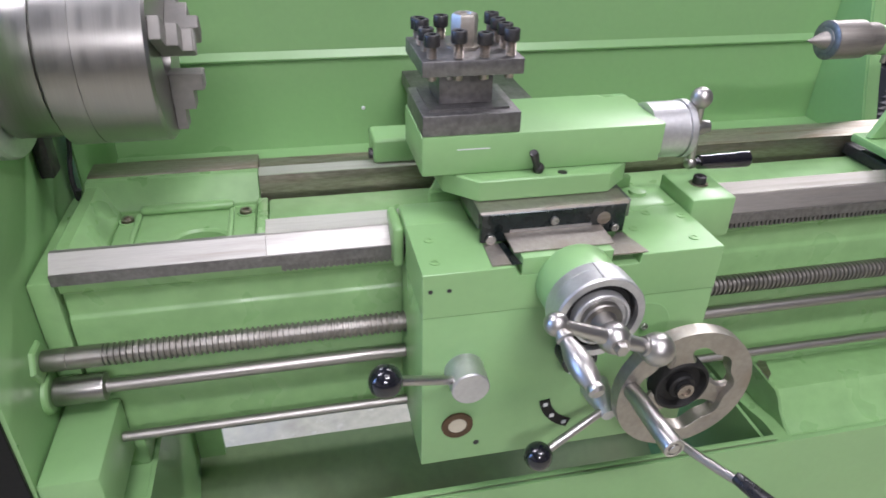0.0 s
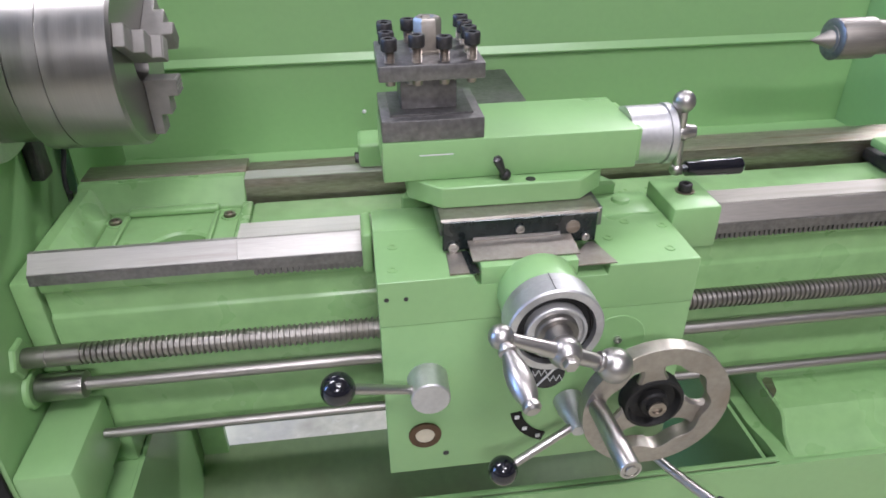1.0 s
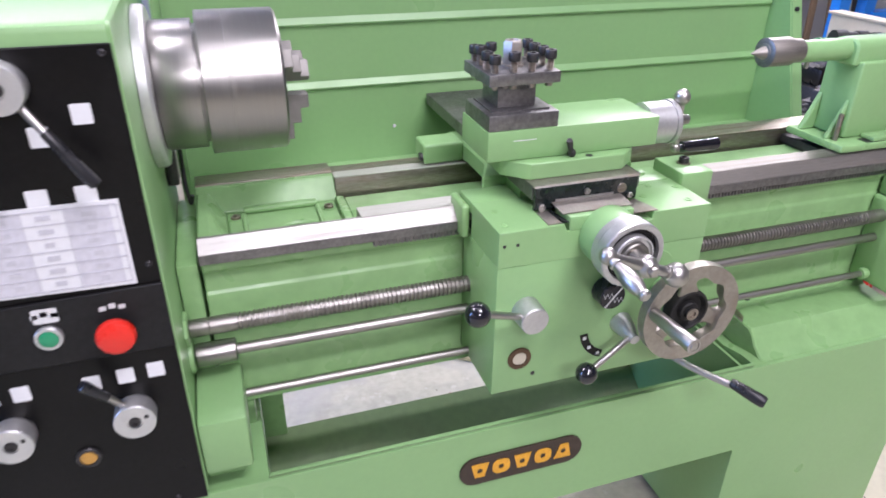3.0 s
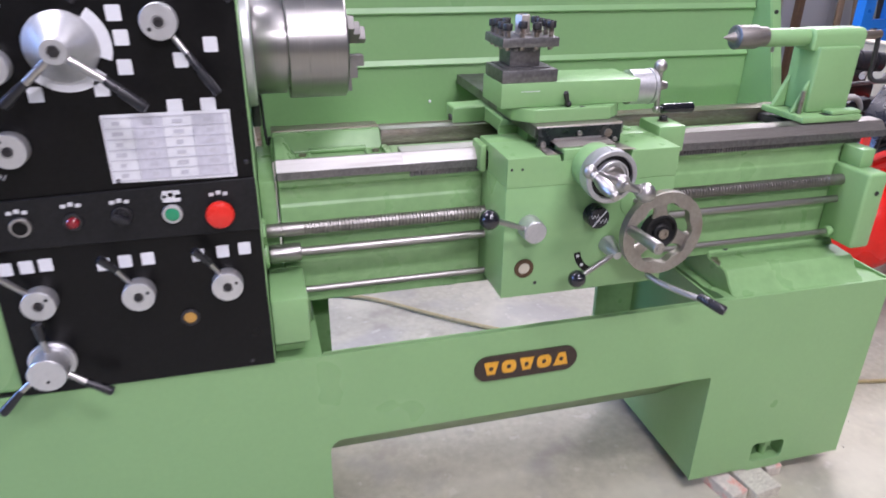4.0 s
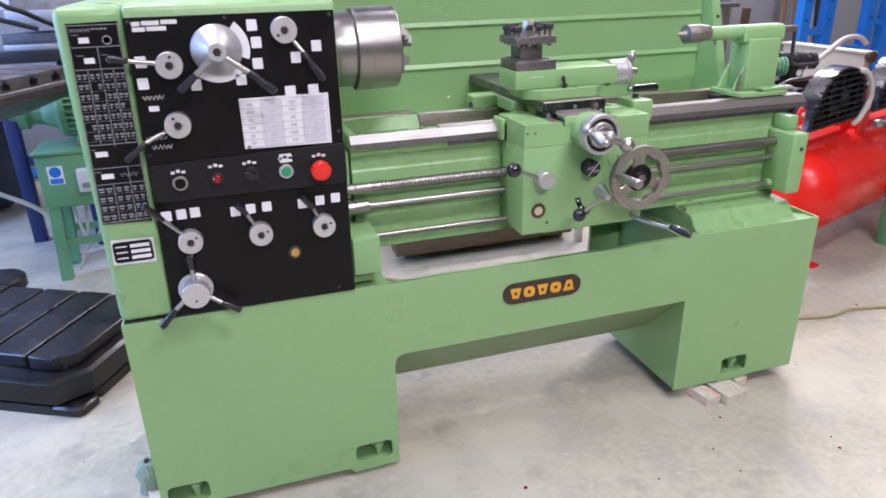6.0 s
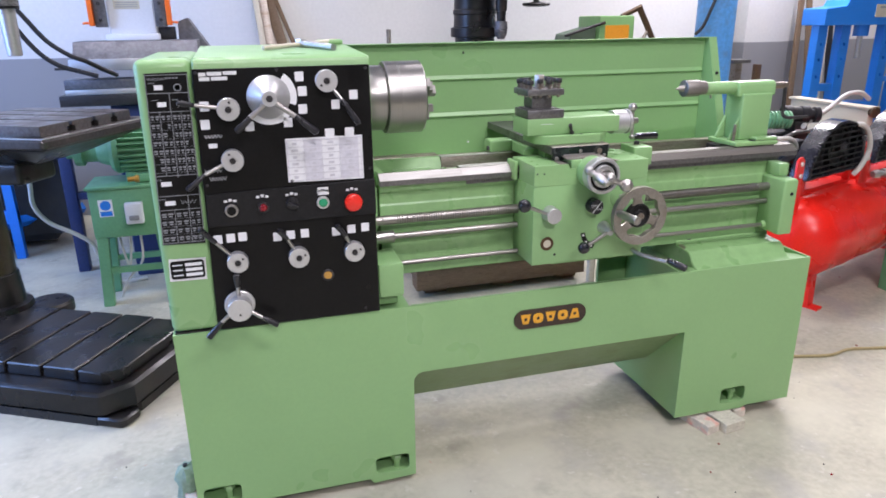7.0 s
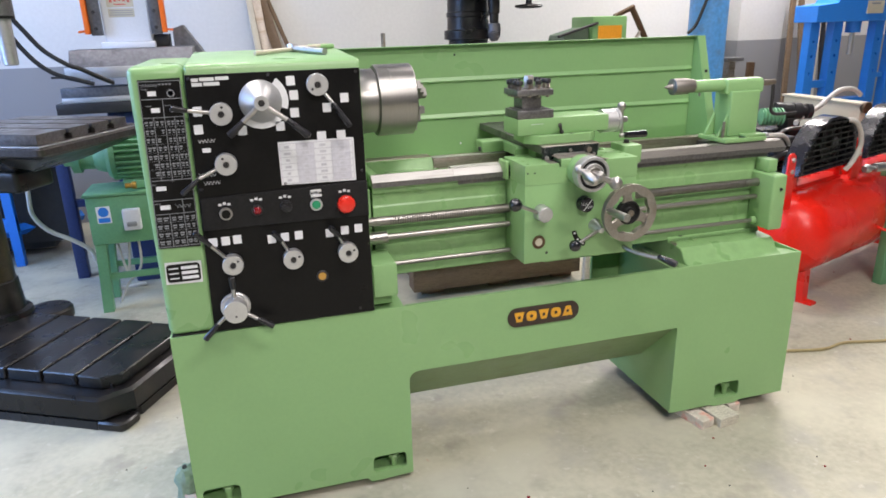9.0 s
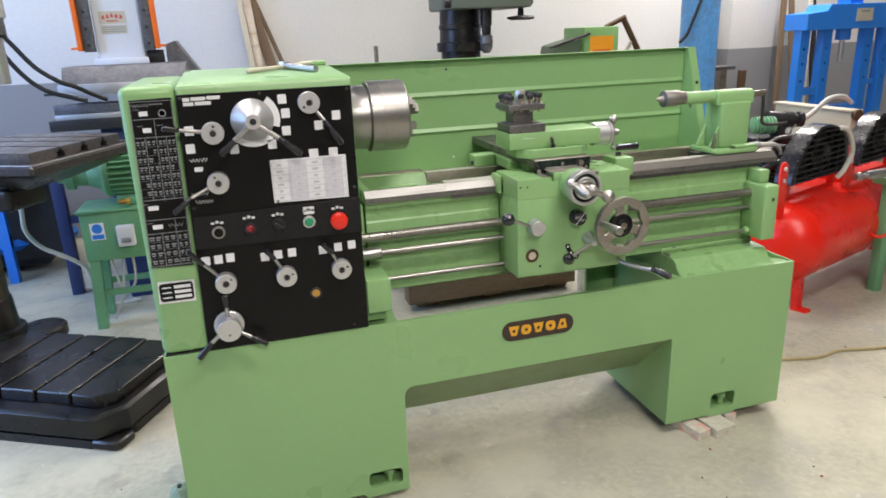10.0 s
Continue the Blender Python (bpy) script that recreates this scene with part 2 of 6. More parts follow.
def rod(p0, p1, r0, r1=None, seg=20, bm=None, soft=0.0):
    r1 = r0 if r1 is None else r1
    d = Vector(p1) - Vector(p0)
    n = d.length
    s = min(soft, n / 3, r0 * 0.9, r1 * 0.9)
    prof = [(0, r0), (n, r1)] if s <= 0 else [(0, r0 - s), (s * 0.3, r0 - s * 0.3), (s, r0), (n - s, r1), (n - s * 0.3, r1 - s * 0.3), (n, r1 - s)]
    return rev(p0, d, prof, seg, bm)


def ball(c, r, bm=None, seg=28):
    prof = [(r * -math.cos(math.pi * i / 14), r * math.sin(math.pi * i / 14) if 0 < i < 14 else 0) for i in range(15)]
    return rev(c, (0, 0, 1), prof, seg, bm)


def prism(outer, d0, d1, plane="xz", holes=(), bm=None, bev=0.0):
    """A plate of any outline, with holes: plane xz is pushed along y, yz along x, xy along z."""
    from_2d = {"xz": lambda p, d: (p[0], d, p[1]), "yz": lambda p, d: (d, p[0], p[1]), "xy": lambda p, d: (p[0], p[1], d)}[plane]
    b = bmesh.new()
    loops = [list(outer)] + [list(h) for h in holes]
    lo, hi = [[[b.verts.new(from_2d(p, d)) for p in lp] for lp in loops] for d in (d0, d1)]
    if holes:
        tri = tessellate([[Vector((p[0], p[1], 0)) for p in lp] for lp in loops])
        for side in (lo, hi):
            flat = [v for lp in side for v in lp]
            for t in tri:
                if len(set(t)) == 3:
                    b.faces.new([flat[i] for i in t])
    else:
        b.faces.new(lo[0])
        b.faces.new(hi[0])
    for a, c in zip(lo, hi):
        for i in range(len(a)):
            j = (i + 1) % len(a)
            b.faces.new((a[i], a[j], c[j], c[i]))
    bmesh.ops.recalc_face_normals(b, faces=b.faces[:])
    if bev:
        bevelled(b, bev, 1, 40)
    return join(bm, b)


def tessellate(loops):
    from mathutils.geometry import tessellate_polygon
    return tessellate_polygon(loops)


def rounded(x0, x1, z0, z1, r, n=5):
    pts = []
    for cx, cz, a in ((x1 - r, z1 - r, 0), (x0 + r, z1 - r, 90), (x0 + r, z0 + r, 180), (x1 - r, z0 + r, 270)):
        pts += [(cx + r * math.cos(radians(a + 90 * i / n)), cz + r * math.sin(radians(a + 90 * i / n))) for i in range(n + 1)]
    return pts


def tube(points, r, bm=None, seg=10, steps=8):
    """A round cable or bent rod through the points, smoothed."""
    p = [Vector(q) for q in points]
    path = []
    for i in range(len(p) - 1):
        a, c, d, e = p[max(i - 1, 0)], p[i], p[i + 1], p[min(i + 2, len(p) - 1)]
        for k in range(steps):
            t = k / steps
            path.append(0.5 * (2 * c + (d - a) * t + (2 * a - 5 * c + 4 * d - e) * t * t + (3 * c - a - 3 * d + e) * t ** 3))
    path.append(p[-1])
    b = bmesh.new()
    rings = []
    up = Vector((0.13, 0.2, 1)).normalized()
    for i, c in enumerate(path):
        d = (path[min(i + 1, len(path) - 1)] - path[max(i - 1, 0)]).normalized()
        s = d.cross(up)
        s = s.normalized() if s.length > 1e-4 else Vector((1, 0, 0))
        u = s.cross(d)
        rings.append([b.verts.new(c + r * (math.cos(2 * math.pi * k / seg) * s + math.sin(2 * math.pi * k / seg) * u)) for k in range(seg)])
    for a, c in zip(rings, rings[1:]):
        for k in range(seg):
            j = (k + 1) % seg
            b.faces.new((a[k], a[j], c[j], c[k]))
    b.faces.new(rings[0])
    b.faces.new(rings[-1])
    return join(bm, b)


def hexhead(c, axis, r, h, bm=None):
    return rev(c, axis, [(0, r), (h * 0.8, r), (h, r * 0.86)], 6, bm)


def cap_screw(c, r, h, bm=None, axis=(0, 0, 1)):
    """A socket-head screw: a head with a recessed socket."""
    return rev(c, axis, [(0, r * 0.96), (h * 0.1, r), (h * 0.9, r), (h, r * 0.92), (h, r * 0.5), (h * 0.45, r * 0.48), (h * 0.45, 0)], 18, bm)

# ---- room ----
X0, X1, Y0, Y1, CEIL = -4.5, 9.5, -9.0, 4.3, 3.8
single("floor", box(X0, X1, Y0, Y1, -0.12, 0.0), CONCRETE, "pale grey dusty concrete workshop floor with stains", "floor", kind="structure")
single("ceiling", box(X0, X1, Y0, Y1, CEIL, CEIL + 0.12), mat("ceiling_grey", (0.3, 0.3, 0.29), 0.8, stain=0.2), "plain grey workshop ceiling", "ceiling", kind="structure")
for nm, b in (("wall_north", box(X0 - 0.2, X1 + 0.2, Y1, Y1 + 0.2, -0.12, CEIL + 0.12)), ("wall_south", box(X0 - 0.2, X1 + 0.2, Y0 - 0.2, Y0, -0.12, CEIL + 0.12)),
              ("wall_west", box(X0 - 0.2, X0, Y0, Y1, -0.12, CEIL + 0.12)), ("wall_east", box(X1, X1 + 0.2, Y0, Y1, -0.12, CEIL + 0.12)),
              ("wall_pillar", box(3.66, 4.13, Y1 - 0.16, Y1 - 0.002, 0.0, CEIL, 0.004))):
    single(nm, b, WALL, "white plastered workshop wall with a grey painted dado", "wall", kind="structure")

# ---- lathe ----
lathe = thing("lathe", (0.14, 0.85, 0.0), "green-painted engine lathe with black headstock panel, on wood shims", "lathe")

# stand: folded sheet front with the arch, pedestals, trough
FY = 0.6


def arch_outline():
    pts = [(-0.866, 0.03), (-0.866, 0.583), (1.155, 0.583), (1.155, 0.045), (0.975, 0.045), (0.96, 0.038), (0.868, 0.038), (0.855, 0.045), (0.688, 0.045), (0.691, 0.366), (0.687, 0.37)]
    for i in range(7):
        a = radians(90 + 90 * i / 6)
        pts.append((-0.197 + 0.03 * math.cos(a), 0.34 + 0.03 * math.sin(a)))
    return pts + [(-0.229, 0.02), (-0.36, 0.014), (-0.372, 0.03), (-0.72, 0.03), (-0.735, 0.014), (-0.85, 0.014)]


NICHES = ((-0.352, -0.248, 0.044, 0.1), (-0.848, -0.745, 0.044, 0.1), (0.866, 0.966, 0.066, 0.126))
stand = part("stand", prism(arch_outline(), FY, FY + 0.006, "xz", [rounded(a, b, c, d, 0.014) for a, b, c, d in NICHES]), GREEN, lathe, "green folded sheet-steel stand with an arched front")
for dims in ((-0.866, -0.86, FY + 0.006, 1.04, 0.03, 0.583), (-0.235, -0.229, FY + 0.006, 1.04, 0.03, 0.575), (0.691, 0.697, FY + 0.006, 1.04, 0.045, 0.56), (1.149, 1.155, FY + 0.006, 1.04, 0.045, 0.583),
             (-0.86, -0.235, 1.034, 1.04, 0.03, 0.583), (0.697, 1.149, 1.034, 1.04, 0.045, 0.583), (-0.86, -0.235, FY + 0.006, 1.034, 0.57, 0.576)):
    part("side_panel", box(*dims), GREEN, stand)
for a, b, c, d in NICHES:
    pk = box(a - 0.006, b + 0.006, FY + 0.075, FY + 0.08, c - 0.01, d + 0.01)
    box(a - 0.006, b + 0.006, FY + 0.006, FY + 0.075, c - 0.016, c - 0.004, 0, pk)
    box(a - 0.006, b + 0.006, FY + 0.006, FY + 0.075, d + 0.004, d + 0.01, 0, pk)
    box(a - 0.01, a - 0.006, FY + 0.006, FY + 0.075, c - 0.01, d + 0.01, 0, pk)
    box(b + 0.006, b + 0.01, FY + 0.006, FY + 0.075, c - 0.01, d + 0.01, 0, pk)
    niche = part("foot_pocket", pk, GREEN_OLD, stand)
    mx = b - 0.035
    bt = rod((mx, FY + 0.03, c - 0.004), (mx, FY + 0.03, d - 0.016), 0.0095)
    hexhead((mx, FY + 0.03, d - 0.032), (0, 0, 1), 0.0165, 0.014, bt)
    part("levelling_bolt", bt, GREEN_OLD, stand, "green-painted levelling bolt")

# trough of folded sheet, open to the floor behind
TR = [(0.608, 0.583), (0.608, 0.38), (0.8, 0.185), (1.0, 0.325), (1.0, 0.319), (0.8, 0.178), (0.604, 0.376), (0.6045, 0.583)]
part("chip_trough", prism(TR[:4] + TR[4:], -0.2285, 0.6905, "yz"), GREEN_DIRT_SHADE, stand, "green sheet chip trough, dirty inside and coloured darker for shade")
part("trough_end", box(-0.228, -0.18, 0.985, 0.9995, 0.32, 0.62, 0.002), GREEN_OLD, stand)
part("trough_end", box(0.575, 0.69, 0.985, 0.9995, 0.3, 0.6, 0.002), GREEN_OLD, stand)
part("front_lip", box(-0.228, 0.699, FY + 0.0085, FY + 0.018, 0.575, 0.5822, 0.002), GREEN, stand)
deck = prism([(FY + 0.0065, 0.578), (FY + 0.05, 0.577), (0.70, 0.566), (1.034, 0.566), (1.034, 0.55), (FY + 0.0065, 0.55)], 0.70, 1.149, "yz")
part("chip_deck", deck, GREEN_OLD, stand)
part("deck_rim", box(1.08, 1.1, 0.63, 0.72, 0.566, 0.58, 0.004), GREEN, stand)

# logo badge
part("badge", prism(rounded(0.085, 0.322, 0.464, 0.526, 0.03, 6), FY - 0.004, FY - 0.0002), LOGO_DK, stand, "worn dark oval badge with yellow shapes")
for i in range(5):
    cx = 0.122 + i * 0.0405
    pts = [(cx - 0.0165, 0.512), (cx + 0.0165, 0.512), (cx + 0.009, 0.481), (cx - 0.009, 0.481)] if i in (0, 2) else rounded(cx - 0.0165, cx + 0.0165, 0.48, 0.512, 0.012) if i in (1, 3) else [(cx - 0.018, 0.48), (cx + 0.016, 0.48), (cx + 0.009, 0.512), (cx - 0.007, 0.512)]
    part("badge_shape", prism(pts, FY - 0.0052, FY - 0.0041, "xz", [rounded(cx - 0.005, cx + 0.005, 0.49, 0.501, 0.004)]), LOGO_Y, stand, "yellow badge shape")
# headstock
HX = -0.318
head = part("headstock", prism([(FY, 0.587), (FY, 1.263), (0.603, 1.27), (0.611, 1.2745), (1.05, 1.29), (1.06, 1.28), (1.06, 0.587)], -0.737, HX, "yz", bev=0.004), GREEN, lathe, "green headstock housing")
part("gear_cover", box(-0.866, -0.739, FY + 0.001, 1.06, 0.587, 1.276, 0.02, None, 4), GREEN, head)
part("base_gap", box(-0.86, HX - 0.01, FY + 0.006, 1.03, 0.5795, 0.5868), OXIDE, head)
part("hinge_block", box(-0.40, -0.325, 0.99, 1.05, 1.2885, 1.302, 0.005), GREEN, head)
part("front_plate", prism([(-0.752, 0.588), (HX - 0.002, 0.586), (HX - 0.002, 1.252), (-0.738, 1.252)], FY - 0.006, FY - 0.0005, "xz", bev=0.0012), PANEL, head, "black enamelled control plate")
strip = part("switch_strip", prism([(-0.744, 0.869), (HX - 0.001, 0.868), (HX - 0.001, 0.963), (-0.740, 0.952)], FY - 0.0115, FY - 0.0062, "xz", bev=0.0012), STRIP, head, "dark switch strip")
for sx, sz in ((-0.73, 1.243), (-0.545, 1.245), (-0.33, 1.243), (-0.735, 0.975), (-0.36, 0.6), (-0.53, 0.972), (-0.33, 0.878), (-0.73, 0.944), (-0.33, 0.99), (-0.74, 0.605)):
    part("panel_screw", rev((sx, FY - 0.006, sz), (0, -1, 0), [(0, 0.0042), (0.002, 0.004), (0.0032, 0.0025), (0.002, 0.0015), (0.002, 0)], 12), OXIDE, head)


# printed squares, bars and the chart
P_Y = FY - 0.0066


def sticker(b, x0, x1, z0, z1, y=P_Y, r=0.0018):
    prism(rounded(x0, x1, z0, z1, r, 2), y, y + 0.0005, "xz", (), b)


def mark(x0, x1, z0, z1, material, y=P_Y, r=0.0018):
    b = bmesh.new()
    sticker(b, x0, x1, z0, z1, y, r)
    part("printed_mark", b, material, head)


for cx, cz in ((-0.493, 1.228), (-0.488, 1.193), (-0.49, 1.15), (-0.528, 1.119), (-0.62, 1.114), (-0.409, 1.158), (-0.363, 1.18), (-0.722, 1.123), (-0.719, 1.166), (-0.725, 0.835), (-0.694, 0.836), (-0.665, 0.837), (-0.579, 0.828), (-0.545, 0.83), (-0.509, 0.831), (-0.428, 0.828), (-0.387, 0.831), (-0.35, 0.833)):
    mark(cx - 0.0105, cx + 0.0105, cz - 0.0115, cz + 0.0115, CHART)
mark(-0.72, -0.7, 1.066, 1.077, CHART)
for lo, hi in ((-140, -40), (-20, 52)):
    n = 14
    arc = [(-0.5695 + 0.0675 * math.cos(radians(lo + (hi - lo) * i / n)), 1.183 + 0.0675 * math.sin(radians(lo + (hi - lo) * i / n))) for i in range(n + 1)]
    arc += [(-0.5695 + 0.046 * math.cos(radians(hi - (hi - lo) * i / n)), 1.183 + 0.046 * math.sin(radians(hi - (hi - lo) * i / n))) for i in range(n + 1)]
    part("printed_arc", prism(arc, P_Y, P_Y + 0.0005), CHART, head)
for x0, x1, z in ((-0.724, -0.708, 1.2395), (-0.705, -0.672, 1.2405), (-0.669, -0.638, 1.2415), (-0.724, -0.70, 1.229), (-0.697, -0.66, 1.2295)):
    mark(x0, x1, z - 0.0042, z + 0.0042, PRINT, P_Y, 0.001)
bars = bmesh.new()


def wave(b, x0, x1, z, amp, n, y=P_Y, w=0.0012):
    for i in range(n):
        xa, xb = x0 + (x1 - x0) * i / n, x0 + (x1 - x0) * (i + 1) / n
        s = amp if i % 2 else -amp
        prism([(xa, z - s - w), (xb, z + s - w), (xb, z + s + w), (xa, z - s + w)], y, y + 0.0005, "xz", (), b)


for wx, wz in ((-0.707, 1.094), (-0.707, 0.99), (-0.715, 1.01)):
    wave(bars, wx - 0.02, wx + 0.02, wz, 0.004, 10)
for bx, bz in ((-0.684, 0.93), (-0.606, 0.935), (-0.534, 0.935), (-0.455, 0.938), (-0.38, 0.936)):
    for k in range(3):
        sticker(bars, bx - 0.016 + k * 0.011, bx - 0.008 + k * 0.011, bz + 0.002 * (k % 2), bz + 0.006 + 0.003 * (k % 2), FY - 0.012, 0.0008)
mark(-0.469, -0.441, 0.931, 0.951, PRINT, FY - 0.012)
tagged(part("lettering", bars, PRINT, head), kind="stuff")

chart = part("speed_chart", prism([(-0.539, 0.969), (-0.347, 0.966), (-0.347, 1.079), (-0.539, 1.079)], FY - 0.008, FY - 0.0062, "xz"), CHART, head, "white printed speed chart with grey columns")
for tx in (-0.428, -0.378):
    tabs = bmesh.new()
    sticker(tabs, tx - 0.0115, tx + 0.0115, 1.0785, 1.099, P_Y - 0.0004)
    part("chart_tab", tabs, CHART, chart)
CHARTGREY = mat("chart_grey", (0.6, 0.6, 0.66), 0.4, stain=0.1, bump=0)
for x0, x1 in ((-0.494, -0.451), (-0.405, -0.358)):
    part("chart_column", prism([(x0, 0.972), (x1, 0.972), (x1, 1.074), (x0, 1.074)], FY - 0.0085, FY - 0.0081), CHARTGREY, chart)
cl = bmesh.new()
for i in range(7):
    z = 0.972 + i * 0.017
    prism([(-0.536, z - 0.0006), (-0.351, z - 0.0006), (-0.351, z + 0.0006), (-0.536, z + 0.0006)], FY - 0.0093, FY - 0.0087, "xz", (), cl)
for x in (-0.536, -0.495, -0.45, -0.406, -0.351):
    prism([(x - 0.0005, 0.972), (x + 0.0005, 0.972), (x + 0.0005, 1.074), (x - 0.0005, 1.074)], FY - 0.0093, FY - 0.0087, "xz", (), cl)
rnd = random.Random(4)
for i in range(6):
    z = 0.9805 + i * 0.017
    for cx in (-0.518, -0.472, -0.428, -0.38):
        w = rnd.uniform(0.004, 0.009)
        prism([(cx - w, z - 0.003), (cx + w, z - 0.003), (cx + w, z + 0.003), (cx - w, z + 0.003)], FY - 0.0093, FY - 0.0087, "xz", (), cl)
tagged(part("chart_print", cl, mat("chart_ink", (0.54, 0.54, 0.59), 0.5, bump=0), chart), kind="stuff")

# tall label plate and data plate on the gear cover
lab = part("thread_table", prism([(-0.856, 0.832), (-0.7555, 0.829), (-0.748, 1.247), (-0.8425, 1.245)], FY - 0.0025, FY + 0.0005), PANEL, head, "black plate printed with a white table of figures")
lt = bmesh.new()
LB_Y = FY - 0.0031


def lbx(u, z):
    k = (z - 0.83) / 0.416
    return (-0.856 + 0.0135 * k) * (1 - u) + (-0.7555 + 0.0075 * k) * u


def lbar(u0, u1, z0, z1):
    prism([(lbx(u0, z0), z0), (lbx(u1, z0), z0), (lbx(u1, z1), z1), (lbx(u0, z1), z1)], LB_Y, LB_Y + 0.0005, "xz", (), lt)


for z in (1.2, 1.157, 1.005, 0.955, 0.92):
    lbar(0.04, 0.97, z - 0.0008, z + 0.0008)
lbar(0.02, 0.98, 0.834, 0.8354), lbar(0.02, 0.98, 1.2405, 1.242)
for u, z0, z1 in ((0.53, 1.0, 1.2), (0.27, 1.005, 1.157), (0.76, 1.005, 1.157), (0.36, 0.834, 0.92), (0.7, 0.834, 0.955), (0.015, 0.834, 1.242), (0.985, 0.834, 1.242)):
    lbar(u - 0.008, u + 0.008, z0, z1)
for u0, u1, z in ((0.2, 0.4, 1.213), (0.24, 0.44, 1.174), (0.7, 0.9, 1.174), (0.12, 0.36, 0.985), (0.16, 0.4, 0.937)):
    sq = bmesh.new()
    prism([(lbx(u0, z), z - 0.0055), (lbx(u1, z), z - 0.0055), (lbx(u1, z), z + 0.0055), (lbx(u0, z), z + 0.0055)], LB_Y - 0.0002, LB_Y + 0.0005, "xz", (), sq)
    part("table_square", sq, CHART, lab)
    for k in range(5):
        lbar(u0 - 0.12 + k * 0.03, u0 - 0.105 + k * 0.03, z + 0.009, z + 0.0115)
for k in range(4):
    lbar(0.48 + k * 0.08, 0.53 + k * 0.08, 1.232, 1.2355)
ringm = rev((lbx(0.74, 1.212), LB_Y, 1.212), (0, -1, 0), [(0, 0.009), (0.0004, 0.009), (0.0004, 0.0065), (0, 0.0065)], 20)
part("table_ring", ringm, GREYPRINT, lab)
for top, rows, cols in ((1.1505, 7, ((0.05, 0.14), (0.16, 0.25), (0.3, 0.39), (0.42, 0.5), (0.57, 0.65), (0.67, 0.74), (0.79, 0.87), (0.89, 0.96))), (0.914, 4, ((0.05, 0.17), (0.2, 0.33), (0.4, 0.52), (0.55, 0.67), (0.73, 0.82), (0.86, 0.95)))):
    for i in range(rows):
        z = top - i * 0.0203
        for u0, u1 in cols:
            if rnd.random() < 0.93:
                w = (u1 - u0) * rnd.uniform(0.8, 1)
                lbar(u0, u0 + w, z - 0.0062, z - 0.0022)
                lbar(u0 + 0.01, u0 + w * rnd.uniform(0.7, 1), z - 0.0118, z - 0.0085)
        lbar(0.03, 0.97, z - 0.0163, z - 0.0158)
wave(lt, -0.838, -0.80, 1.232, 0.003, 12, LB_Y)
wave(lt, -0.80, -0.765, 0.938, 0.004, 8, LB_Y)
wave(lt, -0.80, -0.765, 0.846, 0.004, 8, LB_Y)
tagged(part("table_print", lt, GREYPRINT, lab), kind="stuff")
dat = part("data_plate", prism([(-0.852, 0.734), (-0.763, 0.732), (-0.7605, 0.79), (-0.8485, 0.793)], FY - 0.002, FY + 0.0005), PRINT, head, "white-edged data plate with blank bars")
part("data_field", prism(rounded(-0.847, -0.7655, 0.7385, 0.787, 0.008, 3), FY - 0.0028, FY - 0.0021), PANEL, dat)
for i in range(3):
    z = 0.776 - i * 0.0135
    part("data_bar", prism([(-0.811, z - 0.004), (-0.771, z - 0.004), (-0.771, z + 0.004), (-0.811, z + 0.004)], FY - 0.0034, FY - 0.0029, "xz"), CHART, dat)
    part("data_bar", prism([(-0.841, z - 0.0015), (-0.818, z - 0.0015), (-0.818, z + 0.0015), (-0.841, z + 0.0015)], FY - 0.0034, FY - 0.0029, "xz"), CHART, dat)


# switches
SY = FY - 0.0115


def bezel(x, z, r, material, parent):
    return part("bezel", rev((x, SY, z), (0, -1, 0), [(0, r), (0.004, r), (0.006, r * 0.92), (0.006, r * 0.7), (0.003, r * 0.68), (0.003, 0)], 28), material, parent)


b1 = bezel(-0.684, 0.909, 0.0165, CHROME, strip)
part("selector_knob", rev((-0.684, SY - 0.003, 0.909), (0, -1, 0), [(0, 0.0115), (0.006, 0.011), (0.0065, 0)], 24), PANEL, b1)
b2 = bezel(-0.607, 0.911, 0.0145, OXIDE, strip)
part("red_lamp", rev((-0.607, SY - 0.003, 0.911), (0, -1, 0), [(0, 0.0098), (0.006, 0.0095), (0.0095, 0.006), (0.0105, 0)], 24), DIMRED, b2, "dark red pilot lamp")
b3 = bezel(-0.534, 0.914, 0.016, OXIDE, strip)
kb = rev((-0.534, SY - 0.003, 0.914), (0, -1, 0), [(0, 0.012), (0.008, 0.0115), (0.009, 0)], 24)
knob_m = pose(-0.534, SY - 0.016, 0.914, 0, 25, 0)
gb = box(-0.014, 0.014, -0.006, 0.006, -0.0042, 0.0042, 0.0015)
gb.transform(knob_m)
join(kb, gb)
part("rotary_knob", kb, GRIP, b3)
b4 = bezel(-0.457, 0.911, 0.0165, SATIN, strip)
part("start_button", rev((-0.457, SY - 0.003, 0.911), (0, -1, 0), [(0, 0.0112), (0.0035, 0.011), (0.0042, 0.0095), (0.0042, 0)], 24), GBTN, b4, "green start button")
b5 = part("stop_collar", rod((-0.381, SY, 0.909), (-0.381, SY - 0.012, 0.909), 0.0145), OXIDE, strip)
part("stop_button", rev((-0.381, SY - 0.012, 0.909), (0, -1, 0), [(0, 0.021), (0.004, 0.0235), (0.010, 0.0235), (0.015, 0.021), (0.018, 0.014), (0.019, 0)], 32), RED, b5, "red mushroom emergency stop button")

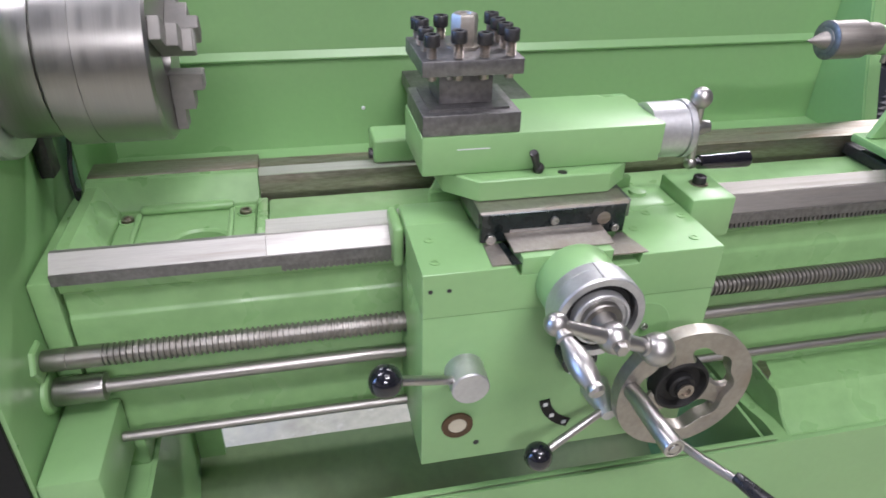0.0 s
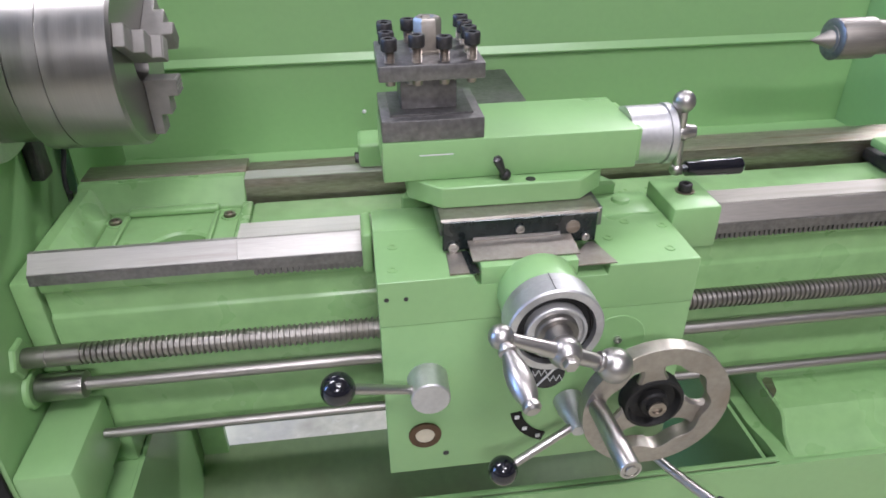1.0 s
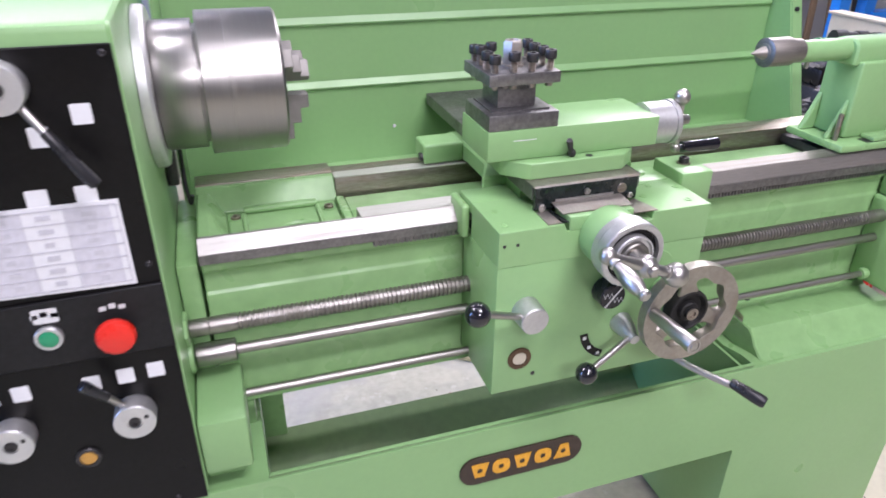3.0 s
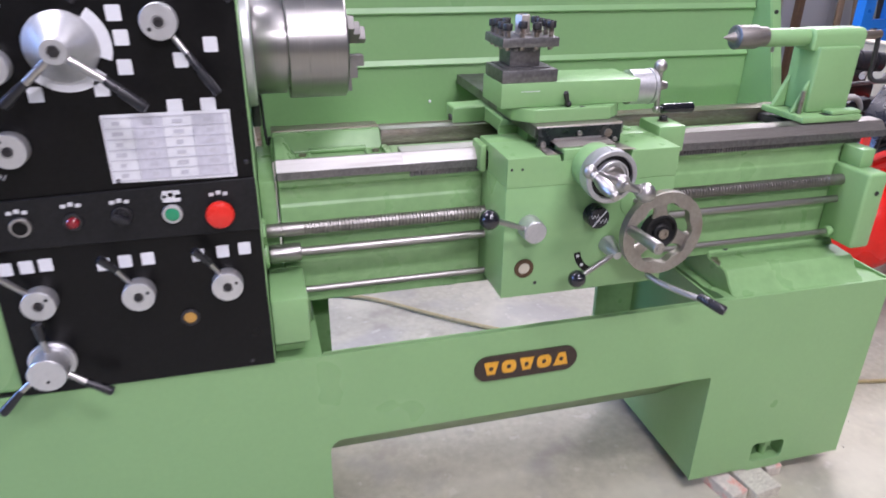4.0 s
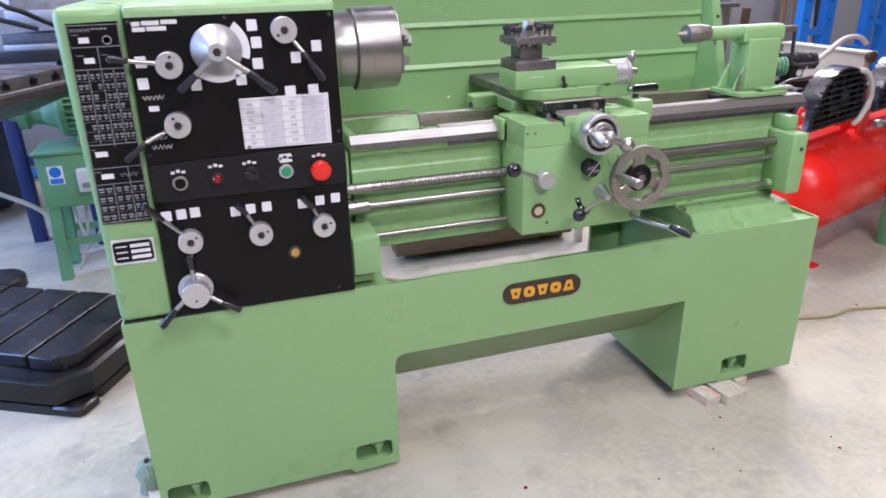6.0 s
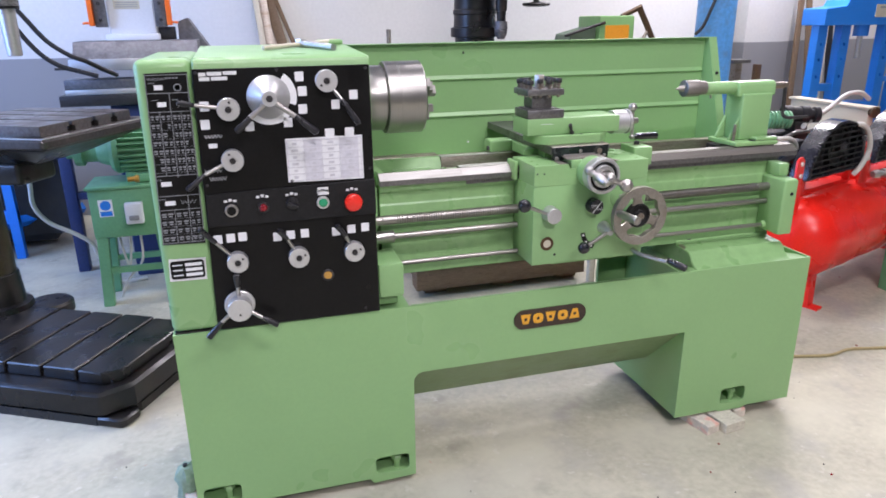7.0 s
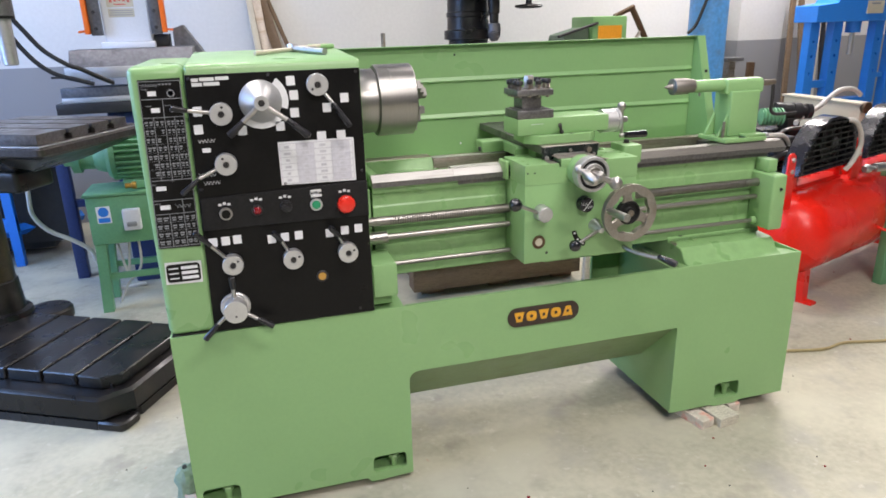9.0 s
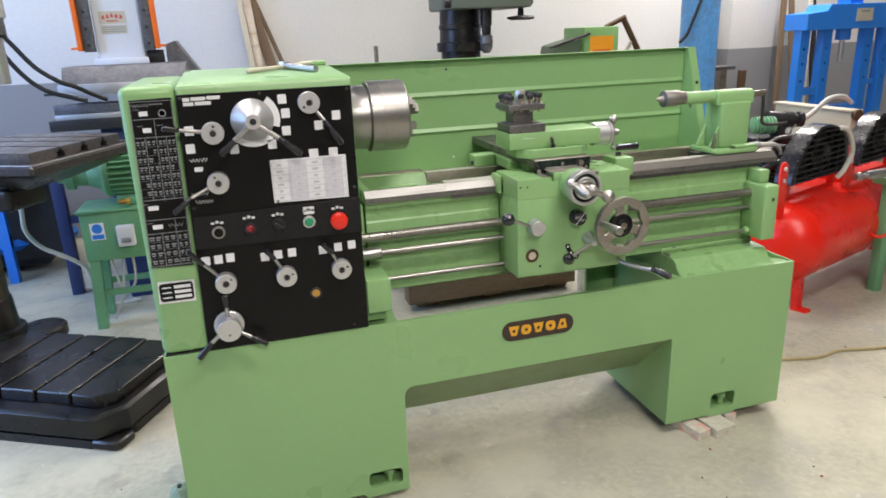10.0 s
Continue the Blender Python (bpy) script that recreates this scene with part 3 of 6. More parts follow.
# panel knobs with levers
def lever(parent, a, b, c, r_rod=0.0048, r_grip=0.0075):
    """A steel rod from a to b, then a black tapered grip on to c."""
    arm = part("lever_arm", rod(a, b, r_rod, r_rod * 0.95, 14), CHROME, parent)
    d = (Vector(c) - Vector(b))
    n = d.length
    part("lever_grip", rev(b, d, [(-0.001, r_rod), (0.002, r_grip * 0.75), (n * 0.3, r_grip * 0.85), (n * 0.85, r_grip), (n * 0.97, r_grip * 0.92), (n, r_grip * 0.5), (n, 0)], 18), GRIP, parent, "black plastic grip")


def panel_knob(x, z, mid, end, grip=True):
    """A round dial knob on the plate with a tilted lever. mid, end: (x, z) along the lever."""
    k = part("shift_knob", rev((x, FY - 0.006, z), (0, -1, 0), [(0, 0.0245), (0.006, 0.0265), (0.02, 0.0265), (0.0275, 0.0265), (0.029, 0.0255), (0.029, 0.0095), (0.0265, 0.009), (0.0265, 0)], 36), SATIN, head, "satin aluminium shift knob")
    part("knob_screw", rev((x, FY - 0.0325, z), (0, -1, 0), [(0, 0.0075), (0.003, 0.0072), (0.0035, 0.004), (0.001, 0.0035), (0.001, 0)], 16), OXIDE, k)
    dx, dz = mid[0] - x, mid[1] - z
    n = math.hypot(dx, dz)
    part("index_dot", rev((x + dz / n * 0.017, FY - 0.035, z - dx / n * 0.017), (0, -1, 0), [(0, 0.0032), (0.0005, 0.003), (0.0006, 0)], 10), OXIDE, k)
    s = (x + dx / n * 0.02, FY - 0.02, z + dz / n * 0.02)
    lever(k, s, (mid[0], FY - 0.036, mid[1]), (end[0], FY - 0.045, end[1]))
    return k


panel_knob(-0.665, 1.159, (-0.741, 1.173), (-0.776, 1.182))
panel_knob(-0.668, 1.037, (-0.735, 1.008), (-0.778, 0.975))
panel_knob(-0.43, 1.217, (-0.396, 1.171), (-0.358, 1.111))
panel_knob(-0.683, 0.776, (-0.73, 0.837), (-0.764, 0.878))
panel_knob(-0.53, 0.773, (-0.556, 0.829), (-0.576, 0.857))
panel_knob(-0.385, 0.774, (-0.408, 0.824), (-0.431, 0.856))

cone = part("speed_cone", rev((-0.5695, FY - 0.006, 1.183), (0, -1, 0), [(0, 0.049), (0.004, 0.0515), (0.009, 0.0515), (0.012, 0.05), (0.045, 0.0205), (0.048, 0.019), (0.056, 0.019), (0.058, 0.0175), (0.058, 0.0095), (0.055, 0.009), (0.055, 0)], 48), SATIN, head, "turned aluminium cone of the speed selector")
part("cone_bolt", hexhead((-0.5695, FY - 0.06, 1.183), (0, -1, 0), 0.0085, 0.004), OXIDE, cone)
lever(cone, (-0.578, FY - 0.05, 1.174), (-0.617, FY - 0.052, 1.139), (-0.652, FY - 0.054, 1.109), 0.0065, 0.009)
lever(cone, (-0.557, FY - 0.05, 1.172), (-0.512, FY - 0.052, 1.139), (-0.462, FY - 0.054, 1.096), 0.0065, 0.009)

hubd = part("feed_capstan", rev((-0.69, FY - 0.006, 0.657), (0, -1, 0), [(0, 0.036), (0.006, 0.0385), (0.012, 0.0385), (0.014, 0.036), (0.014, 0.03), (0.045, 0.03), (0.052, 0.0305), (0.0535, 0.0295), (0.0535, 0)], 44), SATIN, head, "three-armed aluminium feed capstan")
part("capstan_mark", rev((-0.69, FY - 0.0597, 0.645), (0, -1, 0), [(0, 0.003), (0.0004, 0.003), (0.0005, 0)], 10), OXIDE, hubd)
lever(hubd, (-0.69, FY - 0.03, 0.68), (-0.69, FY - 0.036, 0.715), (-0.69, FY - 0.04, 0.748), 0.0055, 0.0085)
lever(hubd, (-0.71, FY - 0.035, 0.646), (-0.738, FY - 0.045, 0.625), (-0.775, FY - 0.05, 0.588), 0.0055, 0.0085)
lever(hubd, (-0.67, FY - 0.035, 0.646), (-0.637, FY - 0.042, 0.624), (-0.598, FY - 0.046, 0.599), 0.0055, 0.0085)
sg = part("sight_glass", rev((-0.457, FY - 0.006, 0.709), (0, -1, 0), [(0, 0.0165), (0.003, 0.0165), (0.0045, 0.015), (0.0045, 0.0115), (0.002, 0.0112), (0.002, 0)], 28), OXIDE, head, "oil sight glass with amber oil")
part("oil_window", rev((-0.457, FY - 0.0082, 0.709), (0, -1, 0), [(0, 0.011), (0.0015, 0.0105), (0.002, 0)], 24), OILGLASS, sg)

# gearbox end block and lugs that carry the rods
part("rod_block", box(HX + 0.001, -0.247, FY, 0.74, 0.62, 0.717, 0.006), GREEN, head, "green end block under the feed rods")
part("block_foot", box(HX + 0.001, -0.26, 0.63, 0.72, 0.587, 0.6195, 0.003), GREEN_OLD, head)
lugs = rev((HX + 0.0005, 0.71, 0.812), (1, 0, 0), [(0, 0.027), (0.004, 0.026), (0.006, 0.023), (0.006, 0)], 6)
rev((HX + 0.0005, 0.71, 0.762), (1, 0, 0), [(0, 0.027), (0.005, 0.026), (0.007, 0.023), (0.007, 0)], 28, lugs)
part("rod_lug", lugs, GREEN_OLD, head)
part("headstock_web", box(HX + 0.001, -0.286, 0.745, 1.0, 0.62, 0.9, 0.004), GREEN_OLD, head)

# spindle flange and three-jaw chuck
AY, AZ = 0.826, 1.141
flange = part("spindle_flange", rev((HX + 0.001, 0.845, AZ), (1, 0, 0), [(0, 0.114), (0.012, 0.114), (0.016, 0.111), (0.016, 0)], 64), SATIN, lathe, "satin spindle nose flange")
CKY = 0.85
JAW = mat("hardened_jaw_steel", (0.26, 0.25, 0.235), 0.6, 0.75, 0.08, 20, grain=90, bump=0.04, stain=0.3)
chuck = part("chuck", rev((-0.30, CKY, AZ), (1, 0, 0), [(0, 0.09), (0.004, 0.092), (0.056, 0.092), (0.0565, 0.084), (0.0608, 0.084), (0.0612, 0.101), (0.063, 0.1025), (0.097, 0.1025), (0.0972, 0.1014), (0.0981, 0.1014), (0.0983, 0.1025), (0.168, 0.1025), (0.1715, 0.099), (0.1715, 0.03), (0.14, 0.028), (0.14, 0)], 96), TURNED, lathe, "turned steel three-jaw lathe chuck")
for i in range(3):
    a = radians(30 + 120 * i)
    j = prism([(-0.1284, 0.024), (-0.0905, 0.024), (-0.0905, 0.045), (-0.1025, 0.045), (-0.1025, 0.068), (-0.1155, 0.068), (-0.1155, 0.093), (-0.1284, 0.093)], -0.013, 0.013, "xy", (), None, 0.0009)
    for k in range(4):
        box(-0.0904, -0.0892, 0.0255 + k * 0.005, 0.0283 + k * 0.005, -0.0125, 0.0125, 0, j)
    jw = Matrix.Translation((0, CKY, AZ)) @ Matrix.Rotation(a, 4, "X")
    part("jaw", j, JAW, chuck, "stepped hardened jaw", jw)
# bed
BX0, BX1 = -0.281, 1.09
bed = part("bed", prism([(0.742, 0.63), (0.742, 0.845), (0.747, 0.85), (0.747, 0.882), (0.74, 0.886), (0.74, 0.906), (0.785, 0.906), (0.785, 0.63)], BX0, BX1, "yz", bev=0.002), GREEN_OLD, lathe, "green cast-iron lathe bed")
part("bed_rear_wall", prism([(0.905, 0.63), (0.905, 0.895), (0.995, 0.915), (1.0, 0.9), (0.96, 0.86), (0.95, 0.63)], BX0, BX1, "yz", bev=0.003), GREEN_OLD, bed)
part("bed_web", box(-0.045, BX1, 0.7855, 0.9045, 0.80, 0.825, 0.004), GREEN_OLD, bed)
GX = -0.035
part("gap_rib", prism([(BX0, 0.70), (-0.236, 0.70), (-0.236, 0.906), (-0.243, 0.911), (-0.258, 0.935), (-0.263, 0.938), (BX0, 0.937)], 0.7555, 0.934, "xz", bev=0.003), GREEN_OLD, bed)
part("gap_rib", box(-0.05, GX, 0.7855, 0.9045, 0.70, 0.914, 0.003), GREEN_OLD, bed)
notch = [(-0.2355, 0.7555)]
for i in range(15):
    a = math.pi * (1 - i / 14)
    notch.append((-0.122 + 0.055 * math.cos(a), 0.7565 + 0.082 * math.sin(a)))
notch += [(-0.0505, 0.7555), (-0.0505, 0.9045), (-0.2355, 0.9045)]
part("gap_floor", prism(notch, 0.888, 0.905, "xy", bev=0.0035), GREEN_OLD, bed, "green pocket floor of the gap")
part("gap_sump", box(-0.2355, -0.0505, 0.7855, 0.9045, 0.82, 0.874), GREEN_OLD, bed)
part("gap_ledge", box(-0.208, -0.083, 0.889, 0.9047, 0.9052, 0.9155, 0.004, None, 3), GREEN_OLD, bed, "raised cast ledge at the back of the gap")
for x0, x1 in ((-0.212, -0.204), (-0.0885, -0.081)):
    part("pocket_rib", box(x0, x1, 0.80, 0.8885, 0.9052, 0.9105, 0.0025), GREEN_OLD, bed)
for bx, by in ((-0.222, 0.876), (-0.066, 0.876)):
    rw = part("seat_rim", rev((bx, by, 0.9053), (0, 0, 1), [(0, 0.0125), (0.002, 0.0118), (0.002, 0.0095), (0.0003, 0.009)], 20), GREEN_OLD, bed)
    part("seat_bolt", cap_screw((bx, by, 0.9053), 0.0082, 0.006), WORN, rw, "rusty recessed bolt")
part("gap_shoulder", prism([(0.905, 0.888), (0.905, 0.9075), (0.911, 0.913), (0.926, 0.9385), (0.931, 0.9425), (0.9445, 0.9425), (0.9445, 0.888)], BX0, -0.0462, "yz", bev=0.0015), GREEN_OLD, bed)
part("inner_flange", box(GX + 0.0005, 1.09, 0.80, 0.9045, 0.88, 0.911, 0.005), GREEN_OLD, bed)
WAYSTEEL = mat("worn_way_steel", (0.42, 0.41, 0.39), 0.52, 0.85, 0.08, 4, (1, 25, 25), 50, 0.05, 0.55, (0.3, 0.265, 0.22))
FW = [(0.727, 0.907), (0.727, 0.922), (0.7455, 0.9405), (0.785, 0.9405), (0.785, 0.9065), (0.735, 0.9065)]
# Darker steel colour for the way's tail stretch and the live centre.
DARKWAY = mat("dark_way_steel", (0.25, 0.235, 0.215), 0.52, 0.9, 0.12, 4, (1, 25, 25), 50, 0.05, 0.5, (0.22, 0.19, 0.16))
part("front_way", prism(FW, GX, 0.3, "yz"), WAYSTEEL, bed, "ground steel front way, bevelled")
part("front_way_tail", prism(FW, 0.3002, 1.15, "yz"), DARKWAY, bed, "darker stretch of the front way")
part("front_way_end", prism([(y if y < 0.76 else 0.752, z) for y, z in FW], BX0, GX - 0.0004, "yz"), WAYSTEEL, bed)
part("way_flat_tail", box(0.3002, 1.15, 0.7475, 0.785, 0.9407, 0.9413), DARKWAY, bed)
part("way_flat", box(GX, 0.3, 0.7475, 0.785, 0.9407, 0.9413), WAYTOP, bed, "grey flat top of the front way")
# Vertical face in a darker steel than the bevel above it.
part("way_face", box(BX0 - 0.0005, 1.1505, 0.7255, 0.7268, 0.9065, 0.921), DARK, bed, "darker vertical face of the way")
RW = [(0.915, 0.9), (0.915, 0.926), (0.919, 0.9415), (0.945, 0.9415), (0.947, 0.936), (0.992, 0.936), (0.992, 0.917), (0.95, 0.9)]
part("rear_way", prism(RW, -0.0455, 1.15, "yz"), WORN, bed, "worn brown steel rear way")
part("rear_gap_strip", box(BX0, -0.046, 0.945, 0.992, 0.917, 0.9445, 0.002), WORN, bed)
# Bright strip: its reflection is painted by the paler steel.
part("gap_way_top", box(-0.0455, 0.2, 0.9165, 0.9445, 0.9417, 0.9432), WAYTOP, bed)
part("rear_way_top", box(0.2003, 1.15, 0.9165, 0.9445, 0.9417, 0.943), WORN, bed)
teeth = box(-0.02, 1.09, 0.7365, 0.7398, 0.893, 0.906)
i = 0
while -0.018 + i * 0.0072 < 1.086:
    x = -0.018 + i * 0.0072
    prism([(x, 0.8945), (x + 0.0008, 0.893), (x + 0.0032, 0.893), (x + 0.004, 0.8945), (x + 0.004, 0.9055), (x, 0.9055)], 0.7335, 0.7365, "xz", (), teeth)
    i += 1
part("gear_rack", teeth, DARK, bed, "toothed steel rack under the front way")
part("bed_foot", prism([(0.612, 0.5665), (0.612, 0.5788), (0.628, 0.583), (0.646, 0.598), (0.657, 0.616), (0.668, 0.6245), (0.734, 0.628), (0.737, 0.64), (0.98, 0.641), (0.98, 0.5665)], 0.722, 1.088, "yz", bev=0.003), GREEN_OLD, bed, "sloping cast foot of the bed")
part("foot_slot", prism([(0.723, 0.69), (0.734, 0.70), (0.742, 0.728), (0.733, 0.733), (0.724, 0.725)], 0.6246, 0.6288, "xy"), WORN, bed, "rusty bare patch on the foot")
part("foot_hole", rev((0.772, 0.742, 0.6402), (0, 0, 1), [(0, 0.0075), (0.0012, 0.007), (0.0012, 0)], 14), OXIDE, bed)
part("bed_left_foot", box(-0.28, -0.235, 0.745, 0.98, 0.576, 0.6295, 0.006), GREEN_OLD, bed)
rb = box(1.035, 1.09, 0.632, 0.7415, 0.66, 0.848, 0.008, None, 3)
box(1.047, 1.085, 0.68, 0.7415, 0.8485, 0.892, 0.004, rb)
part("rod_bracket", rb, GREEN, bed, "green end bracket that carries the rods")
part("bracket_pin", hexhead((1.066, 0.632, 0.80), (0, -1, 0), 0.006, 0.003), OXIDE, bed)

# rods
lead = [(0, 0.0125), (0.003, 0.0135), (0.028, 0.0135), (0.029, 0.0128), (0.03, 0.0138), (0.07, 0.0138), (0.0705, 0.0118)]
s = 0.0705
while s < 1.29:
    lead += [(s + 0.0018, 0.0118), (s + 0.0028, 0.0142), (s + 0.0052, 0.0142), (s + 0.0062, 0.0118)]
    s += 0.0072
lead += [(1.30, 0.0118), (1.301, 0.0135), (1.356, 0.0135)]
part("lead_screw", rev((-0.311, 0.71, 0.812), (1, 0, 0), lead, 22), SCREW, lathe, "threaded steel lead screw")
fr = part("feed_rod", rod((-0.30, 0.71, 0.762), (1.045, 0.71, 0.762), 0.0088, None, 20), RODS, lathe, "smooth steel feed rod")
part("feed_coupling", rev((-0.309, 0.71, 0.762), (1, 0, 0), [(0, 0.0155), (0.001, 0.0178), (0.0045, 0.0185), (0.055, 0.0185), (0.059, 0.0178), (0.0605, 0.015), (0.061, 0.0095)], 32), TURNED, fr, "turned coupling sleeve")
cr = part("control_rod", rod((-0.245, 0.70, 0.681), (1.045, 0.70, 0.681), 0.0068, None, 18), RODS, lathe, "thin steel control rod")
part("control_collar", rod((1.018, 0.70, 0.681), (1.034, 0.70, 0.681), 0.0125, None, 20, None, 0.002), GREEN_OLD, cr)

# splash guard
SYB = 1.2
spl = part("splash_guard", box(-0.30, 1.09, SYB, SYB + 0.003, 0.86, 1.28), GREEN, lathe, "green sheet splash guard with two ribs")
for rz in (1.158, 1.031):
    part("rib", prism([(SYB - 0.0003, rz - 0.006), (SYB - 0.007, rz - 0.003), (SYB - 0.008, rz), (SYB - 0.0003, rz + 0.012)], -0.30, 1.0875, "yz"), GREEN, spl)
part("top_flange", box(-0.30, 1.09, SYB - 0.022, SYB - 0.0003, 1.2775, 1.2805, 0.001), GREEN, spl)
part("bottom_flange", box(-0.30, 1.09, 0.993, SYB - 0.0003, 0.861, 0.8645), GREEN, spl)
part("end_plate", prism([(SYB + 0.003, 1.2805), (SYB - 0.023, 1.2805), (SYB - 0.125, 0.97), (SYB - 0.165, 0.862), (SYB + 0.003, 0.862)], 1.0905, 1.0945, "yz"), GREEN, spl)
part("end_flange", prism([(SYB - 0.022, 1.2805), (SYB - 0.0255, 1.2805), (SYB - 0.1275, 0.97), (SYB - 0.1675, 0.862), (SYB - 0.164, 0.862), (SYB - 0.124, 0.97)], 1.0946, 1.122, "yz"), GREEN, spl)
part("guard_bolt", hexhead((1.106, SYB - 0.068, 1.15), (0, -1, 0.35), 0.006, 0.006), OXIDE, spl)
for hx, hz in ((0.137, 0.934), (0.12, 1.245)):
    part("guard_rivet", rev((hx, SYB - 0.0002, hz), (0, -1, 0), [(0, 0.004), (0.0015, 0.003), (0.002, 0)], 12), PRINT if hz < 1 else OXIDE, spl)
part("splash_return", box(-0.303, -0.3003, 0.985, SYB + 0.003, 0.862, 1.27), GREEN, spl)
part("cable_clip", box(-0.3165, -0.299, 0.885, 0.918, 0.972, 1.03, 0.003), OXIDE, lathe, "black cable clip under the spindle flange")
part("lamp_cable", tube([(-0.297, 0.985, 1.03), (-0.295, 0.958, 0.989), (-0.294, 0.93, 0.957), (-0.29, 0.92, 0.925), (-0.285, 0.914, 0.941)], 0.0034), RUBBER, lathe, "black cable beside the headstock")

# tailstock
TZ = 0.9435
tail = part("tailstock", box(0.957, 1.072, 0.784, 0.872, 0.959, 1.11, 0.005, None, 3), GREEN, lathe, "green tailstock with barrel and live centre")
part("tail_base", box(0.918, 1.086, 0.746, 0.893, TZ, 0.9585, 0.004), GREEN_OLD, tail)
part("base_step", box(1.0, 1.084, 0.75, 0.7838, 0.9587, 0.968, 0.003), GREEN_OLD, tail)
part("base_slot", box(0.985, 1.035, 0.7505, 0.775, 0.9586, 0.9592), OXIDE, tail)
part("tail_gusset", prism([(0.922, 0.959), (0.9565, 0.959), (0.9565, 1.035)], 0.792, 0.802, "xz", bev=0.002), GREEN, tail)
part("tail_gusset_rear", prism([(0.922, 0.959), (0.9565, 0.959), (0.9565, 1.035)], 0.858, 0.87, "xz", bev=0.002), GREEN, tail)
part("tail_barrel", rod((0.832, AY, 1.129), (1.095, AY, 1.129), 0.0205, None, 36, None, 0.004), GREEN, tail)
part("tail_cap", prism([(0.795, 1.1), (0.795, 1.138), (0.805, 1.149), (0.847, 1.149), (0.857, 1.138), (0.857, 1.1)], 0.945, 1.092, "yz", (), None, 0.004), GREEN, tail)
ctr = part("live_centre", rev((0.722, AY, 1.132), (1, 0, 0), [(0, 0.0004), (0.028, 0.0125), (0.0285, 0.017), (0.031, 0.0175), (0.0315, 0.024), (0.036, 0.0265), (0.084, 0.0265), (0.0845, 0.0225), (0.11, 0.022)], 40), DARKWAY, tail, "polished live centre")
part("centre_band", rev((0.7515, AY, 1.132), (1, 0, 0), [(0, 0.0185), (0.0012, 0.0252), (0.002, 0.0268), (0.0035, 0.0268)], 40), DARK, ctr)
part("tail_rod", rod((1.095, AY, 1.129), (1.158, AY, 1.129), 0.0105, None, 20), WORN, tail)
part("tail_crank", tube([(1.15, AY, 1.134), (1.152, AY - 0.004, 1.12), (1.15, AY - 0.01, 1.06), (1.148, AY - 0.012, 1.035), (1.16, AY - 0.02, 1.022), (1.2, AY - 0.03, 1.022), (1.235, AY - 0.035, 1.024)], 0.0058), OXIDE, tail)
part("tail_bolt", rod((0.935, 0.782, 0.9587), (0.935, 0.782, 1.012), 0.005), WORN, tail)
part("tail_screw", cap_screw((0.86, 0.826, 1.1085), 0.004, 0.012, None, (0, 0, -1)), CHROME, tail)
part("tail_clamp_gap", box(0.93, 1.1, 0.7855, 0.9145, 0.912, 0.932, 0.004), OXIDE, tail)

# ---- carriage ----
CX0, CX1, CY, CZ = 0.132, 0.492, 0.588, 0.963
carr = part("carriage", prism([(CX0, 0.9045), (CX1, 0.9045), (CX1, CZ), (0.388, CZ), (0.386, 0.951), (0.24, 0.951), (0.236, CZ), (CX0, CZ)], CY, 0.70, "xz", bev=0.0007), GREEN, lathe, "green carriage saddle over the ways")
for wx0, wx1 in ((CX0, 0.213), (0.392, CX1)):
    part("saddle_wing", box(wx0, wx1, 0.7003, 0.757, 0.943, CZ, 0.003), GREEN, carr)
part("saddle_bridge", prism([(0.17, 0.7575), (0.455, 0.7575), (0.42, 0.82), (0.42, 0.91), (0.45, 1.0), (0.19, 1.0), (0.2, 0.91), (0.2, 0.82)], 0.9445, 0.979, "xy", bev=0.004), GREEN, carr)
part("saddle_inner", box(0.2135, 0.3915, 0.7003, 0.757, 0.9445, 0.979, 0.002), GREEN, carr)
part("way_wiper", box(CX0 - 0.014, CX0 - 0.0005, 0.705, 0.765, 0.90, 0.957, 0.005, None, 3), GREEN_OLD, carr)
part("rear_wiper", box(0.122, 0.199, 0.925, 0.985, 0.9445, 0.982, 0.005, None, 3), GREEN, carr)
part("rear_wiper_bolt", hexhead((0.122, 0.938, 0.957), (-1, 0, 0), 0.008, 0.006), OXIDE, carr)
part("saddle_clamp", box(CX1 + 0.0005, 0.554, 0.667, 0.752, 0.925, 0.982, 0.004), GREEN, carr, "green clamp block with a cap screw")
part("clamp_screw", cap_screw((0.525, 0.712, 0.982), 0.0085, 0.011), OXIDE, carr)
part("clamp_washer", rod((0.525, 0.712, 0.9821), (0.525, 0.712, 0.9835), 0.012), WORN, carr)
part("saddle_plug", rev((0.452, 0.735, 0.963), (0, 0, 1), [(0, 0.012), (0.004, 0.011), (0.005, 0.008), (0.005, 0)], 20), GREEN, carr)
for sx, sy in ((0.15, 0.612), (0.153, 0.66), (0.404, 0.645), (0.437, 0.68), (0.466, 0.613), (0.478, 0.665)):
    part("sunk_screw", rev((sx, sy, CZ + 0.0003), (0, 0, 1), [(0, 0.0062), (0.0008, 0.006), (0.0008, 0.0033), (-0.001, 0.003), (-0.001, 0)], 14), GREEN_OLD, carr)

